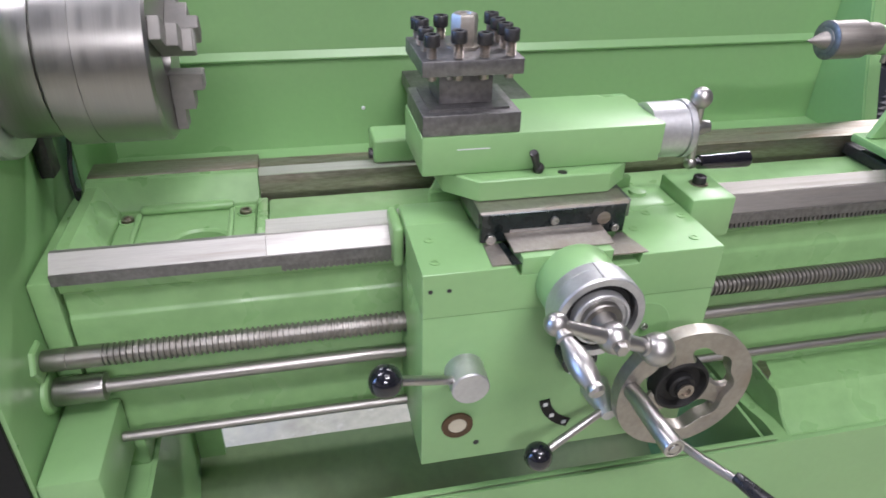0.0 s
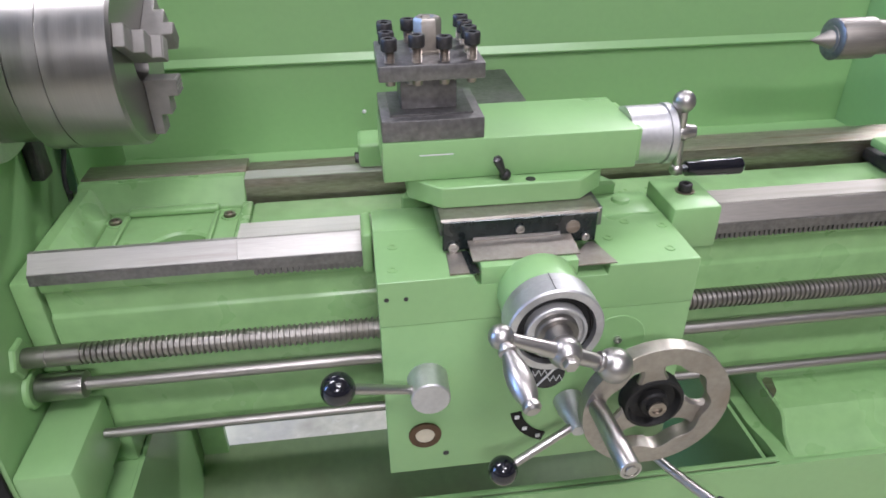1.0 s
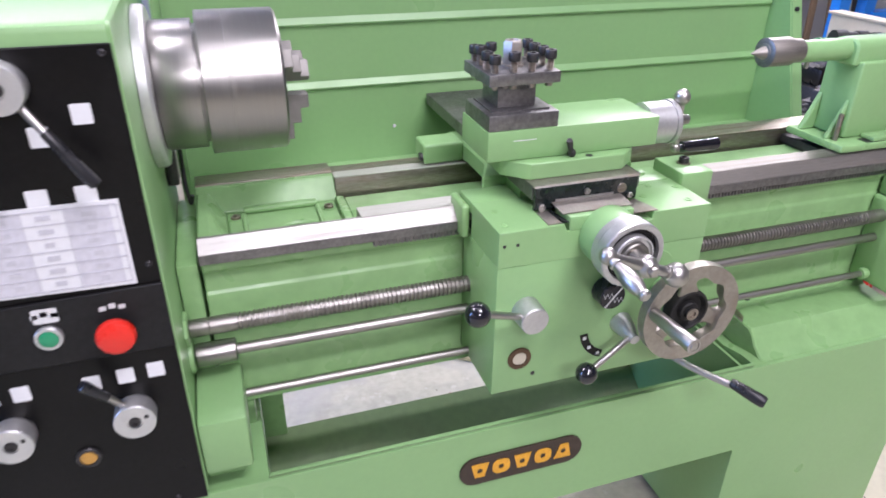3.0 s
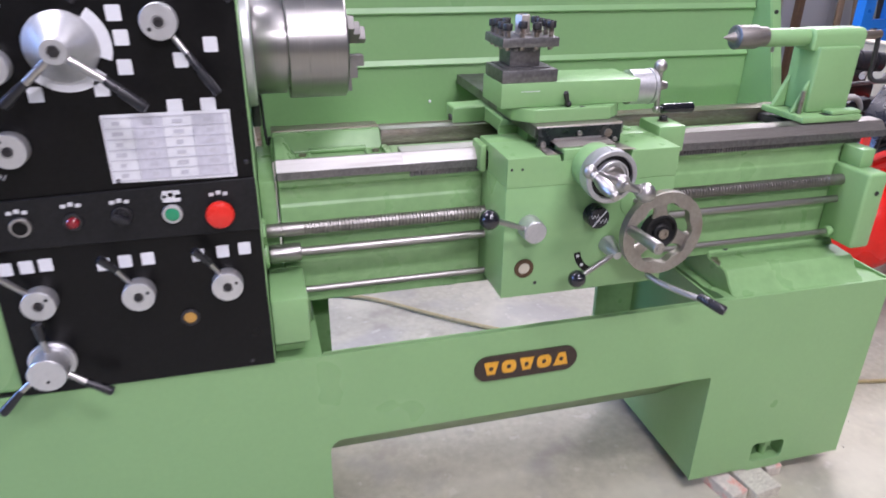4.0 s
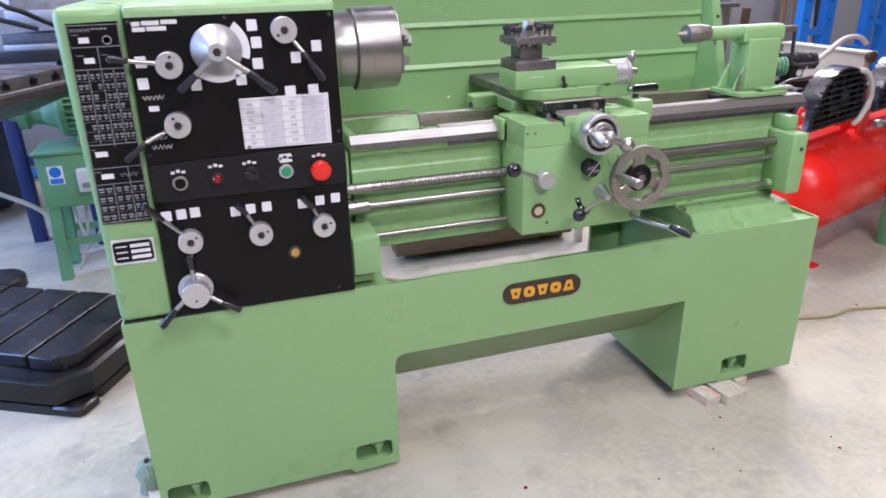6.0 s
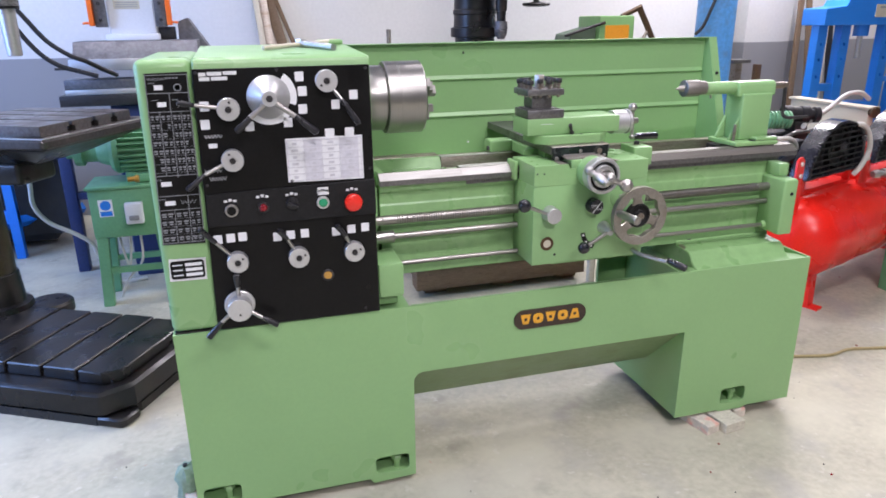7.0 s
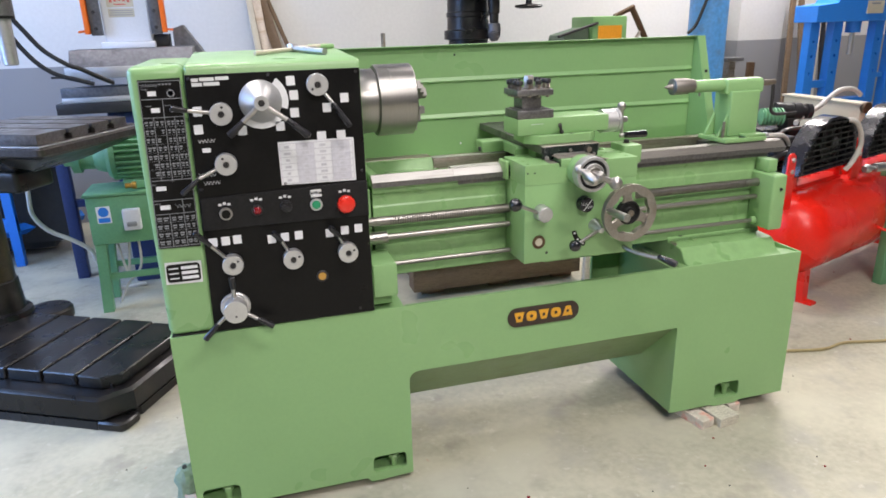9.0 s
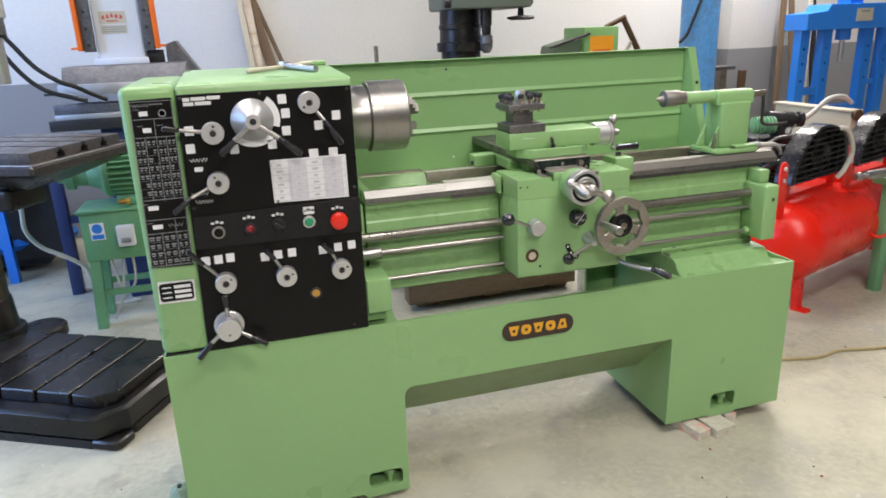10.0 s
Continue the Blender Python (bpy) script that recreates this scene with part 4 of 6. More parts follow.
apron = part("apron", box(CX0 + 0.0005, CX1 - 0.0005, CY + 0.0008, 0.735, 0.67, 0.9042, 0.0007), GREEN, lathe, "green apron box with levers and handwheel")
part("apron_chamfer", prism([(0.20, 0.663), (0.475, 0.663), (0.475, 0.6698), (0.20, 0.6698)], 0.60, 0.725, "xz"), GREEN_OLD, apron)
for hx, hz in ((0.141, 0.941), (0.162, 0.9405)):
    part("pin_hole", rev((hx, CY - 0.0002, hz), (0, -1, 0), [(0, 0.0028), (0.0004, 0.0026), (0.0005, 0)], 10), OXIDE, carr)
for hx, hz in ((0.204, 0.697), (0.361, 0.763), (0.362, 0.7635)):
    part("pin_hole", rev((hx, CY + 0.0006, hz), (0, -1, 0), [(0, 0.004), (0.0006, 0.0036), (0.0008, 0)], 12), OXIDE, apron)
pl = part("oil_plug", rev((0.178, CY + 0.0006, 0.733), (0, -1, 0), [(0, 0.0205), (0.0025, 0.02), (0.003, 0.0125), (0.0012, 0.012), (0.0012, 0)], 28), BRASS, apron, "brown-ringed oil sight plug")
part("plug_window", rev((0.178, CY - 0.0004, 0.733), (0, -1, 0), [(0, 0.012), (0.0012, 0.0115), (0.0013, 0)], 20), CREAM, pl)
part("apron_boss", rev((0.408, CY + 0.0006, 0.858), (0, -1, 0), [(0, 0.034), (0.0008, 0.0335), (0.001, 0)], 32), GREEN, apron)
part("boss_screw", cap_screw((0.408, CY, 0.858), 0.005, 0.0045, None, (0, -1, 0)), CHROME, apron)

# half-nut lever
hub = part("half_nut_hub", rev((0.183, CY + 0.0006, 0.824), (0, -1, 0), [(0, 0.024), (0.003, 0.0235), (0.034, 0.0225), (0.0355, 0.021), (0.0355, 0)], 36), ALU, apron, "aluminium hub of the half-nut lever")
part("half_nut_rod", rod((0.165, 0.566, 0.83), (0.096, 0.541, 0.863), 0.0052, 0.006), CHROME, hub)
part("half_nut_ball", ball((0.083, 0.537, 0.868), 0.019), BALL, hub, "glossy black ball knob")

# feed lever
fl = part("feed_lever_hub", rev((0.357, CY + 0.0006, 0.768), (0, -1, -0.12), [(0, 0.019), (0.018, 0.0165), (0.04, 0.009), (0.048, 0.0085), (0.049, 0)], 28), ALU, apron, "tapered feed lever hub")
part("feed_lever_rod", rod((0.352, 0.55, 0.762), (0.276, 0.525, 0.738), 0.0052), CHROME, fl)
part("feed_lever_ball", ball((0.262, 0.521, 0.733), 0.0175), BALL, fl, "glossy black ball knob")
arc = []
for i in range(9):
    a = radians(188 + 62 * i / 8)
    arc.append((0.348 + 0.064 * math.cos(a), 0.763 + 0.064 * math.sin(a)))
for i in range(9):
    a = radians(250 - 62 * i / 8)
    arc.append((0.348 + 0.05 * math.cos(a), 0.763 + 0.05 * math.sin(a)))
ap = part("feed_arc", prism(arc, CY - 0.0006, CY + 0.0006), PANEL, apron, "black arc plate with white ticks")
for i in (1, 4, 7):
    a = radians(188 + 62 * i / 8)
    cx, cz = 0.348 + 0.057 * math.cos(a), 0.763 + 0.057 * math.sin(a)
    part("tick", prism(rounded(cx - 0.003, cx + 0.003, cz - 0.003, cz + 0.003, 0.001, 2), CY - 0.0012, CY - 0.0007), PRINT, ap)
sel = part("feed_selector", rev((0.318, CY + 0.0006, 0.838), (0, -1, 0), [(0, 0.0225), (0.026, 0.022), (0.028, 0.0205), (0.028, 0)], 32), GRIP, apron, "black feed selector knob with white print")
sp = bmesh.new()
prism([(0.304, 0.822), (0.306, 0.8205), (0.333, 0.853), (0.331, 0.8545)], CY - 0.0281, CY - 0.0275, "xz", (), sp)
wave(sp, 0.3, 0.318, 0.842, 0.004, 5, CY - 0.0281, 0.001)
wave(sp, 0.318, 0.336, 0.832, 0.004, 5, CY - 0.0281, 0.001)
part("selector_print", sp, PRINT, sel)

# cross-feed dial and ball crank
DX, DZ = 0.307, 0.939
dial = part("cross_feed_boss", rod((DX, 0.592, DZ), (DX, 0.547, DZ), 0.0455, None, 40, None, 0.003), GREEN, carr, "green cross-feed screw boss")
part("cross_feed_dial", rev((DX, 0.5468, DZ), (0, -1, 0), [(0, 0.0475), (0.002, 0.0495), (0.013, 0.0495), (0.0135, 0.0487), (0.0145, 0.0487), (0.015, 0.0505), (0.033, 0.0505), (0.035, 0.049), (0.035, 0.0415), (0.026, 0.0405), (0.026, 0)], 56), ALU, dial, "plain aluminium dial")
part("dial_recess", rev((DX, 0.5206, DZ), (0, -1, 0), [(0, 0.0403), (0.0025, 0.0402), (0.003, 0.038), (0.0012, 0.037), (0.0012, 0.031)], 48), HUBBLACK, dial, "blackened dial recess")
part("dial_ring", rev((DX, 0.5206, DZ), (0, -1, 0), [(0, 0.0318), (0.011, 0.0316), (0.012, 0.0305), (0.012, 0.0285), (0.008, 0.0275), (0.008, 0.022)], 48), SATIN, dial)
part("dial_nut", rev((DX, 0.5126, DZ), (0, -1, 0), [(0, 0.0225), (0.006, 0.022), (0.0075, 0.0205), (0.0075, 0.0145), (0.02, 0.0135), (0.024, 0.013)], 40), SCREW, dial)
zb = box(-0.0004, 0.0004, 0.0, 0.03, 0.0, 0.0003)
zb.transform(Matrix.Translation((DX, 0.5145, DZ)) @ Matrix.Rotation(radians(-4), 4, "Y") @ Matrix.Translation((0, 0, 0.0505)))
part("zero_line", zb, OXIDE, dial)
CY2 = 0.479
cu = Vector((0.92, 0.0, -0.39))
c0 = Vector((DX, CY2, DZ))
crank = part("ball_crank", rev(c0 + Vector((0, 0.012, 0)), (0, -1, 0), [(0, 0.0125), (0.006, 0.0145), (0.018, 0.0145), (0.024, 0.0115), (0.026, 0.0095), (0.026, 0)], 28), CHROME, carr, "chromed ball crank handle")
part("crank_nut", hexhead(c0 + Vector((0, -0.014, 0)), (0, -1, 0), 0.0075, 0.007), CHROME, crank)
arm = rod(c0 + cu * 0.01, c0 + cu * 0.046, 0.0088, 0.0072)
rod(c0 - cu * 0.01, c0 - cu * 0.064, 0.0088, 0.0062, 20, arm)
part("crank_arm", arm, CHROME, crank)
part("crank_hub", ball(c0 + Vector((0, 0.001, 0)), 0.0168), CHROME, crank)
part("crank_weight", ball(c0 + cu * 0.056, 0.0182), CHROME, crank)
part("weight_collar", rod(c0 + cu * 0.036, c0 + cu * 0.041, 0.0105, None, 20, None, 0.001), CHROME, crank)
kn = c0 - cu * 0.07
part("crank_knuckle", ball(kn, 0.0125), CHROME, crank)
hd = Vector((0.16, -0.95, -0.26)).normalized()
part("crank_handle", rev(kn, hd, [(0, 0.006), (0.014, 0.0062), (0.016, 0.0088), (0.019, 0.0088), (0.021, 0.0068), (0.036, 0.0112), (0.05, 0.0125), (0.064, 0.011), (0.073, 0.0075), (0.0755, 0.0085), (0.079, 0.0085), (0.082, 0.006), (0.0825, 0)], 24), CHROME, crank, "tapered chromed handle")

# carriage handwheel
WX, WZ, WY = 0.434, 0.813, 0.524
shaft = part("wheel_boss", rev((WX, CY + 0.0006, WZ), (0, -1, 0), [(0, 0.032), (0.03, 0.03), (0.04, 0.024), (0.056, 0.023)], 32), GREEN_OLD, apron, "green handwheel boss")
R = 0.0858


def circle(r, n=72, wob=0.0, k=9):
    return [(WX + (r + wob * math.cos(2 * math.pi * i * k / n)) * math.cos(2 * math.pi * i / n), WZ + (r + wob * math.cos(2 * math.pi * i * k / n)) * math.sin(2 * math.pi * i / n)) for i in range(n)]


wheel = part("handwheel", prism(circle(R), WY - 0.009, WY + 0.009, "xz", [circle(0.0615, 72, 0.0028)], None, 0.003), IRON, lathe, "bare cast-iron carriage handwheel")
for an in (-22, 98, 218):
    ca, sa = math.cos(radians(an)), math.sin(radians(an))
    sq = []
    for r, w in ((0.03, 0.019), (0.045, 0.0135), (0.055, 0.0145), (0.064, 0.021), (0.064, -0.021), (0.055, -0.0145), (0.045, -0.0135), (0.03, -0.019)):
        sq.append((WX + r * ca - w * sa, WZ + r * sa + w * ca))
    part("spoke", prism(sq, WY - 0.001, WY + 0.009, "xz", (), None, 0.003), IRON, wheel)
part("wheel_hub", rev((WX, WY + 0.016, WZ), (0, -1, 0), [(0, 0.036), (0.016, 0.036), (0.0185, 0.0345), (0.019, 0.031), (0.011, 0.027), (0.011, 0.017), (0.018, 0.0165), (0.02, 0.0145), (0.02, 0.0105), (0.024, 0.0105), (0.024, 0)], 40), HUBBLACK, wheel, "sooty black dished hub")
part("wheel_nut", rev((WX, WY - 0.0082, WZ), (0, -1, 0), [(0, 0.0095), (0.003, 0.0105), (0.0035, 0.006), (0.0005, 0.0055), (0.0005, 0)], 20), WORN, wheel)
ha = radians(168)
hb = Vector((WX + 0.0735 * math.cos(ha), WY - 0.009, WZ + 0.074 * math.sin(ha)))
part("wheel_handle", rev(hb, (0.04, -1, 0.02), [(0, 0.009), (0.004, 0.0105), (0.092, 0.0118), (0.0935, 0.0112), (0.0938, 0.0085), (0.0925, 0.008), (0.0925, 0.006), (0.0945, 0.0055), (0.0945, 0)], 28), CHROME, wheel, "polished steel handle")

# control lever at the apron's lower edge
cl2 = part("control_lever", tube([(0.455, 0.70, 0.681), (0.46, 0.63, 0.69), (0.463, 0.585, 0.684), (0.476, 0.556, 0.678), (0.5, 0.515, 0.675), (0.525, 0.476, 0.674)], 0.0062, None, 14), CHROME, lathe, "bent steel control lever with black grip")
part("control_grip", rev((0.518, 0.487, 0.679), (0.53, -0.83, -0.22), [(0, 0.0065), (0.004, 0.0085), (0.045, 0.0105), (0.056, 0.0105), (0.06, 0.0085), (0.06, 0)], 20), GRIP, cl2)
part("control_sleeve", rod((0.44, 0.70, 0.681), (0.475, 0.70, 0.681), 0.0125, None, 24), OXIDE, cl2)

# cross slide
slide = part("cross_slide", prism([(0.215, 0.9795), (0.385, 0.9795), (0.394, 0.981), (0.394, 1.004), (0.207, 1.004), (0.207, 0.981)], 0.646, 1.188, "xz", bev=0.001), DARK, lathe, "dark scraped steel cross slide")
gib = part("gib_plate", prism([(0.209, 0.966), (0.386, 0.966), (0.386, 1.0025), (0.209, 1.0025)], 0.638, 0.6455, "xz", bev=0.001), OILY, slide, "oily black gib end plate")
for gx, gz, gr in ((0.2205, 0.971, 0.0062), (0.296, 0.989, 0.005), (0.373, 0.973, 0.0048)):
    part("gib_screw", cap_screw((gx, 0.638, gz), gr, 0.004, None, (0, -1, 0)), CHROME, gib)
part("gib_hole", rev((0.358, 0.6379, 0.986), (0, -1, 0), [(0, 0.0085), (0.0008, 0.008), (0.0008, 0.0062), (-0.002, 0.006), (-0.002, 0)], 20), WORN, gib)
part("slide_lip", prism([(0.6385, 1.0028), (0.640, 1.0054), (0.674, 1.0054), (0.674, 1.0042), (0.6455, 1.0042), (0.6455, 1.0028)], 0.2075, 0.388, "yz"), IRON, slide, "bright worn front lip")
part("chip_cover", prism([(0.6375, 0.9765), (0.6375, 0.978), (0.5985, 0.9755), (0.5985, 0.974)], 0.2365, 0.3555, "yz"), IRON, slide, "bare steel chip cover plate")
part("saddle_lug", box(0.244, 0.351, CY, 0.637, 0.9512, 0.9732, 0.001), GREEN, carr)
part("cover_fold", prism([(0.6372, 0.9782), (0.6372, 0.982), (0.6362, 0.982), (0.6362, 0.9782)], 0.243, 0.343, "yz"), GROUND, slide)
part("cover_corner", prism([(0.3565, 0.615), (0.377, 0.637), (0.384, 0.637), (0.396, 0.5905), (0.352, 0.5905)], 0.9634, 0.965, "xy"), IRON, slide)
part("slot_plate", prism([(0.2125, 0.637), (0.236, 0.637), (0.24, 0.60), (0.235, 0.592), (0.2105, 0.592)], 0.9634, 0.965, "xy"), IRON, slide)
part("slot_pad", prism([(0.2295, 0.636), (0.2365, 0.636), (0.2435, 0.5895), (0.2325, 0.5895)], 0.9652, 0.966, "xy"), OILY, slide)

# compound slide
sw = part("swivel_base", prism([(0.176, 0.70), (0.212, 0.665), (0.372, 0.665), (0.406, 0.695), (0.406, 0.79), (0.372, 0.81), (0.212, 0.81), (0.176, 0.785)], 1.0055, 1.0315, "xy", bev=0.0015), GREEN, lathe, "green swivelling compound base")
comp = part("compound_slide", box(0.149, 0.443, 0.686, 0.80, 1.032, 1.0795, 0.0022), GREEN, sw, "green compound slide")
part("swivel_hole", rev((0.315, 0.6745, 1.0317), (0, 0, 1), [(0, 0.006), (0.0004, 0.0055), (0.0004, 0)], 14), OXIDE, sw)
part("clamp_lever", rev((0.285, 0.678, 1.037), (-0.35, -0.35, 0.8), [(0, 0.0045), (0.01, 0.004), (0.026, 0.0055), (0.03, 0.0045), (0.031, 0)], 14), OXIDE, sw, "small dark clamp lever")
part("clamp_lever_boss", ball((0.286, 0.678, 1.0375), 0.0068), OXIDE, sw)
part("scratch", box(0.19, 0.228, 0.6854, 0.6859, 1.0625, 1.0637), PRINT, sw)
cd = part("compound_dial", rev((0.443, 0.735, 1.052), (1, 0, 0), [(0, 0.0355), (0.045, 0.0355), (0.0455, 0.034), (0.048, 0.034), (0.0485, 0.037), (0.056, 0.037), (0.058, 0.0355), (0.058, 0.016), (0.064, 0.0155), (0.066, 0)], 48), ALU, lathe, "aluminium compound dial with crank")
part("compound_boss", box(0.4435, 0.452, 0.697, 0.79, 1.034, 1.076, 0.003), GREEN, cd)
part("compound_hub", rev((0.507, 0.735, 1.052), (1, 0, 0), [(0, 0.0095), (0.006, 0.0115), (0.014, 0.0115), (0.02, 0.009), (0.028, 0.008), (0.029, 0)], 24), CHROME, cd)
cm = rod((0.516, 0.734, 1.052), (0.512, 0.728, 1.09), 0.0068, 0.0058)
rod((0.516, 0.734, 1.052), (0.519, 0.733, 1.008), 0.0065, 0.0055, 20, cm)
part("compound_arm", cm, CHROME, cd)
part("compound_ball", ball((0.511, 0.727, 1.094), 0.0135), CHROME, cd)
part("compound_knuckle", ball((0.519, 0.733, 1.003), 0.0085), CHROME, cd)
part("compound_grip", rev((0.525, 0.733, 1.003), (1, 0.02, -0.01), [(0, 0.005), (0.006, 0.006), (0.007, 0.0098), (0.055, 0.0112), (0.058, 0.0104), (0.062, 0.0112), (0.08, 0.0112), (0.083, 0.0085), (0.083, 0)], 24), BALL, cd, "black plastic handle")

# four-way tool post
tp = part("tool_post", box(0.15, 0.263, 0.687, 0.79, 1.0797, 1.104, 0.0015), DARK, lathe, "dark steel four-way tool post with cap screws")
part("post_ledge", prism([(0.16, 0.70), (0.252, 0.70), (0.252, 0.781), (0.16, 0.781)], 1.1042, 1.1065, "xy"), DARK, tp)
part("post_neck", box(0.174, 0.236, 0.716, 0.779, 1.1067, 1.1445, 0.001), DARK, tp)
plate = part("post_plate", box(0.15, 0.264, 0.693, 0.80, 1.1447, 1.162, 0.0015), DARK, tp)
for px, py in ((0.163, 0.706), (0.192, 0.704), (0.221, 0.704), (0.251, 0.706), (0.162, 0.735), (0.162, 0.762), (0.252, 0.735), (0.252, 0.764), (0.19, 0.789), (0.163, 0.789), (0.251, 0.789)):
    up = rnd.uniform(0.011, 0.017)
    sc = part("clamp_screw", cap_screw((px, py, 1.162 + up), 0.0088, 0.0125), OXIDE, tp, "black socket-head clamping screw")
    th = rod((px, py, 1.138), (px, py, 1.1447), 0.0052, 0.0056, 12)
    k = 0.0
    prof = []
    while k < up:
        prof += [(k, 0.0048), (k + 0.0008, 0.0058)]
        k += 0.0016
    rev((px, py, 1.162), (0, 0, 1), prof + [(up, 0.0055)], 12, th)
    part("screw_shank", th, WORN, sc)
nut = part("post_nut", rev((0.208, 0.747, 1.162), (0, 0, 1), [(0, 0.02), (0.003, 0.02), (0.0032, 0.0155), (0.034, 0.0155), (0.037, 0.0135), (0.037, 0.008), (0.035, 0.0075), (0.035, 0)], 6), IRON, tp, "bright hexagonal centre nut")
for nx in (0.185, 0.222):
    part("neck_screw", ball((nx, 0.716, 1.138), 0.004, None, 12), CHROME, tp)

# ---- things round the lathe ----
def shim(x, y, rz, sx, sy, sz, material, label):
    ob = single("wood_block", box(-sx / 2, sx / 2, -sy / 2, sy / 2, 0.0, sz, 0.002, None, 1), material, label, "wood block", "shims under the lathe")
    ob.matrix_basis = pose(x, y, 0, 0, 0, rz) @ ob.matrix_basis
    return ob


shim(0.79, 0.60, 12, 0.055, 0.13, 0.034, REDWOOD, "red-stained wood shim under the stand")
shim(0.872, 0.60, 8, 0.085, 0.15, 0.036, PALEWOOD, "pale worn wood shim under the stand")
shim(0.95, 0.66, 4, 0.05, 0.13, 0.034, REDWOOD, "red-stained wood shim behind another shim")
shim(-0.88, 0.66, 10, 0.05, 0.14, 0.018, REDWOOD, "red-stained wood shim at the stand's corner")
lf = thing("foot_clamp", (-0.885, 0.86, 0), "green cast foot lug beside the stand", "foot lug")
DUSTY = mat("dusty_green_cast", (0.24, 0.33, 0.25), 0.8, 0, 0.15, 30, grain=60, bump=0.4, stain=0.6, stain_col=(0.36, 0.35, 0.3))
lugb = rev((-0.902, 0.74, 0.0), (0, 0, 1), [(0, 0.034), (0.03, 0.03), (0.055, 0.036), (0.08, 0.033), (0.095, 0.02), (0.097, 0)], 18)
for v in lugb.verts:
    v.co += Vector((rnd.uniform(-0.005, 0.005), rnd.uniform(-0.005, 0.005), rnd.uniform(0, 0.004) if v.co.z > 0.01 else 0))
part("lug", lugb, DUSTY, lf)
part("lug_bolt", rod((-0.905, 0.735, 0.092), (-0.905, 0.735, 0.105), 0.007), OXIDE, lf)

# chuck key lying on the headstock
key = thing("chuck_key", (-0.47, 0.86, 1.281), "steel T-handled chuck key lying on the headstock", "chuck key")
part("key_bar", rod((-0.565, 0.80, 1.2885), (-0.345, 1.02, 1.298), 0.0062, None, 16, None, 0.002), CREAM, key, "dull brass-coloured cross bar")
part("key_shank", rod((-0.452, 0.905, 1.2945), (-0.385, 0.75, 1.2885), 0.0085, None, 20), GROUND, key)
part("key_head", box(-0.012, 0.012, -0.012, 0.012, -0.011, 0.011, 0.003, None), GROUND, key, "", pose(-0.455, 0.912, 1.2965, 0, 0, 45))

# drill press, turned away from the lathe
DPM = pose(-1.156, 1.164, 0, 0, 0, -28.5)
dp = thing("drill_press", (-1.45, 1.75, 0), "black cast-iron drill press with slotted base and raised table", "drill press")


def dpart(name, bm, material, label="", parent=None):
    return part(name, bm, material, parent or dp, label, DPM)


base = prism([(0.0, 0.10), (-0.07, 0.0), (-1.2, 0.0), (-1.2, 0.62), (-0.02, 0.62), (0.0, 0.60)], 0.034, 0.13, "xy", bev=0.012)
dbase = dpart("base", base, BLACKIRON, "black cast-iron slotted base")
part("base_skirt", prism([(-0.006, 0.13), (-0.1, 0.004), (-1.196, 0.004), (-1.196, 0.616), (-0.006, 0.616)], 0.0, 0.0338, "xy"), BLACKIRON, dbase, "", DPM)
for a, b in ((-0.198, -0.045), (-0.348, -0.212), (-0.503, -0.362), (-0.66, -0.517), (-1.1, -0.674)):
    pts = [(a, 0.066), (-0.097, 0.062), (b, 0.109), (b, 0.53), (a, 0.53)] if b > -0.1 else [(a, 0.07), (b, 0.07), (b, 0.54), (a, 0.54)]
    part("base_land", prism(pts, 0.131, 0.178, "xy", bev=0.004), BLACKIRON, dbase, "", DPM)
part("base_slot_floor", prism([(-0.07, 0.08), (-1.09, 0.08), (-1.09, 0.525), (-0.07, 0.525)], 0.1305, 0.146, "xy"), OXIDE, dbase, "", DPM)
part("base_corner_foot", prism([(0.016, 0.09), (0.012, 0.02), (-0.002, 0.002), (-0.09, 0.0), (-0.105, 0.01), (-0.02, 0.12)], 0.0, 0.036, "xy", bev=0.007), BLACKIRON, dbase, "", DPM)
part("base_ear", rev((-0.82, 0.64, 0.11), (0, 0, 1), [(0, 0.1), (0.04, 0.1), (0.05, 0.09), (0.05, 0)], 28), BLACKIRON, dbase, "", DPM)
CXD, CYD = -0.93, 0.50
dpart("column", rod((CXD, CYD, 0.16), (CXD, CYD, 2.0), 0.082, None, 40), mat("brown_column", (0.05, 0.042, 0.03), 0.35, 0.5, 0.2, 8, stain=0.6, stain_col=(0.1, 0.075, 0.02)), "dark oily round column")
dpart("column_flange", rev((CXD, CYD, 0.1785), (0, 0, 1), [(0, 0.125), (0.022, 0.12), (0.03, 0.098), (0.16, 0.09), (0.165, 0.086)], 40), BLACKIRON)
tb = prism(rounded(-0.98, -0.348, 0.28, 0.91, 0.022, 4), 0.924, 0.962, "xy", bev=0.008)
dtab = dpart("table", tb, TABLE, "oily steel drill table with slots")
for a, b in ((0.338, 0.49), (0.506, 0.622), (0.638, 0.74), (0.756, 0.852)):
    ua, ub = a + (0.012 if a > 0.4 else 0), b - (0.012 if b < 0.8 else 0)
    part("table_land", prism([(ua, 0.9622), (ub, 0.9622), (ub, 0.984), (b, 0.984), (b, 1.002), (a, 1.002), (a, 0.984), (ua, 0.984)], -0.92, -0.408, "yz", (), None, 0.0015), TABLETOP, dtab, "bright scraped land", DPM)
part("table_core", box(-0.91, -0.428, 0.345, 0.845, 0.9621, 0.972), BLACKIRON, dtab, "", DPM)
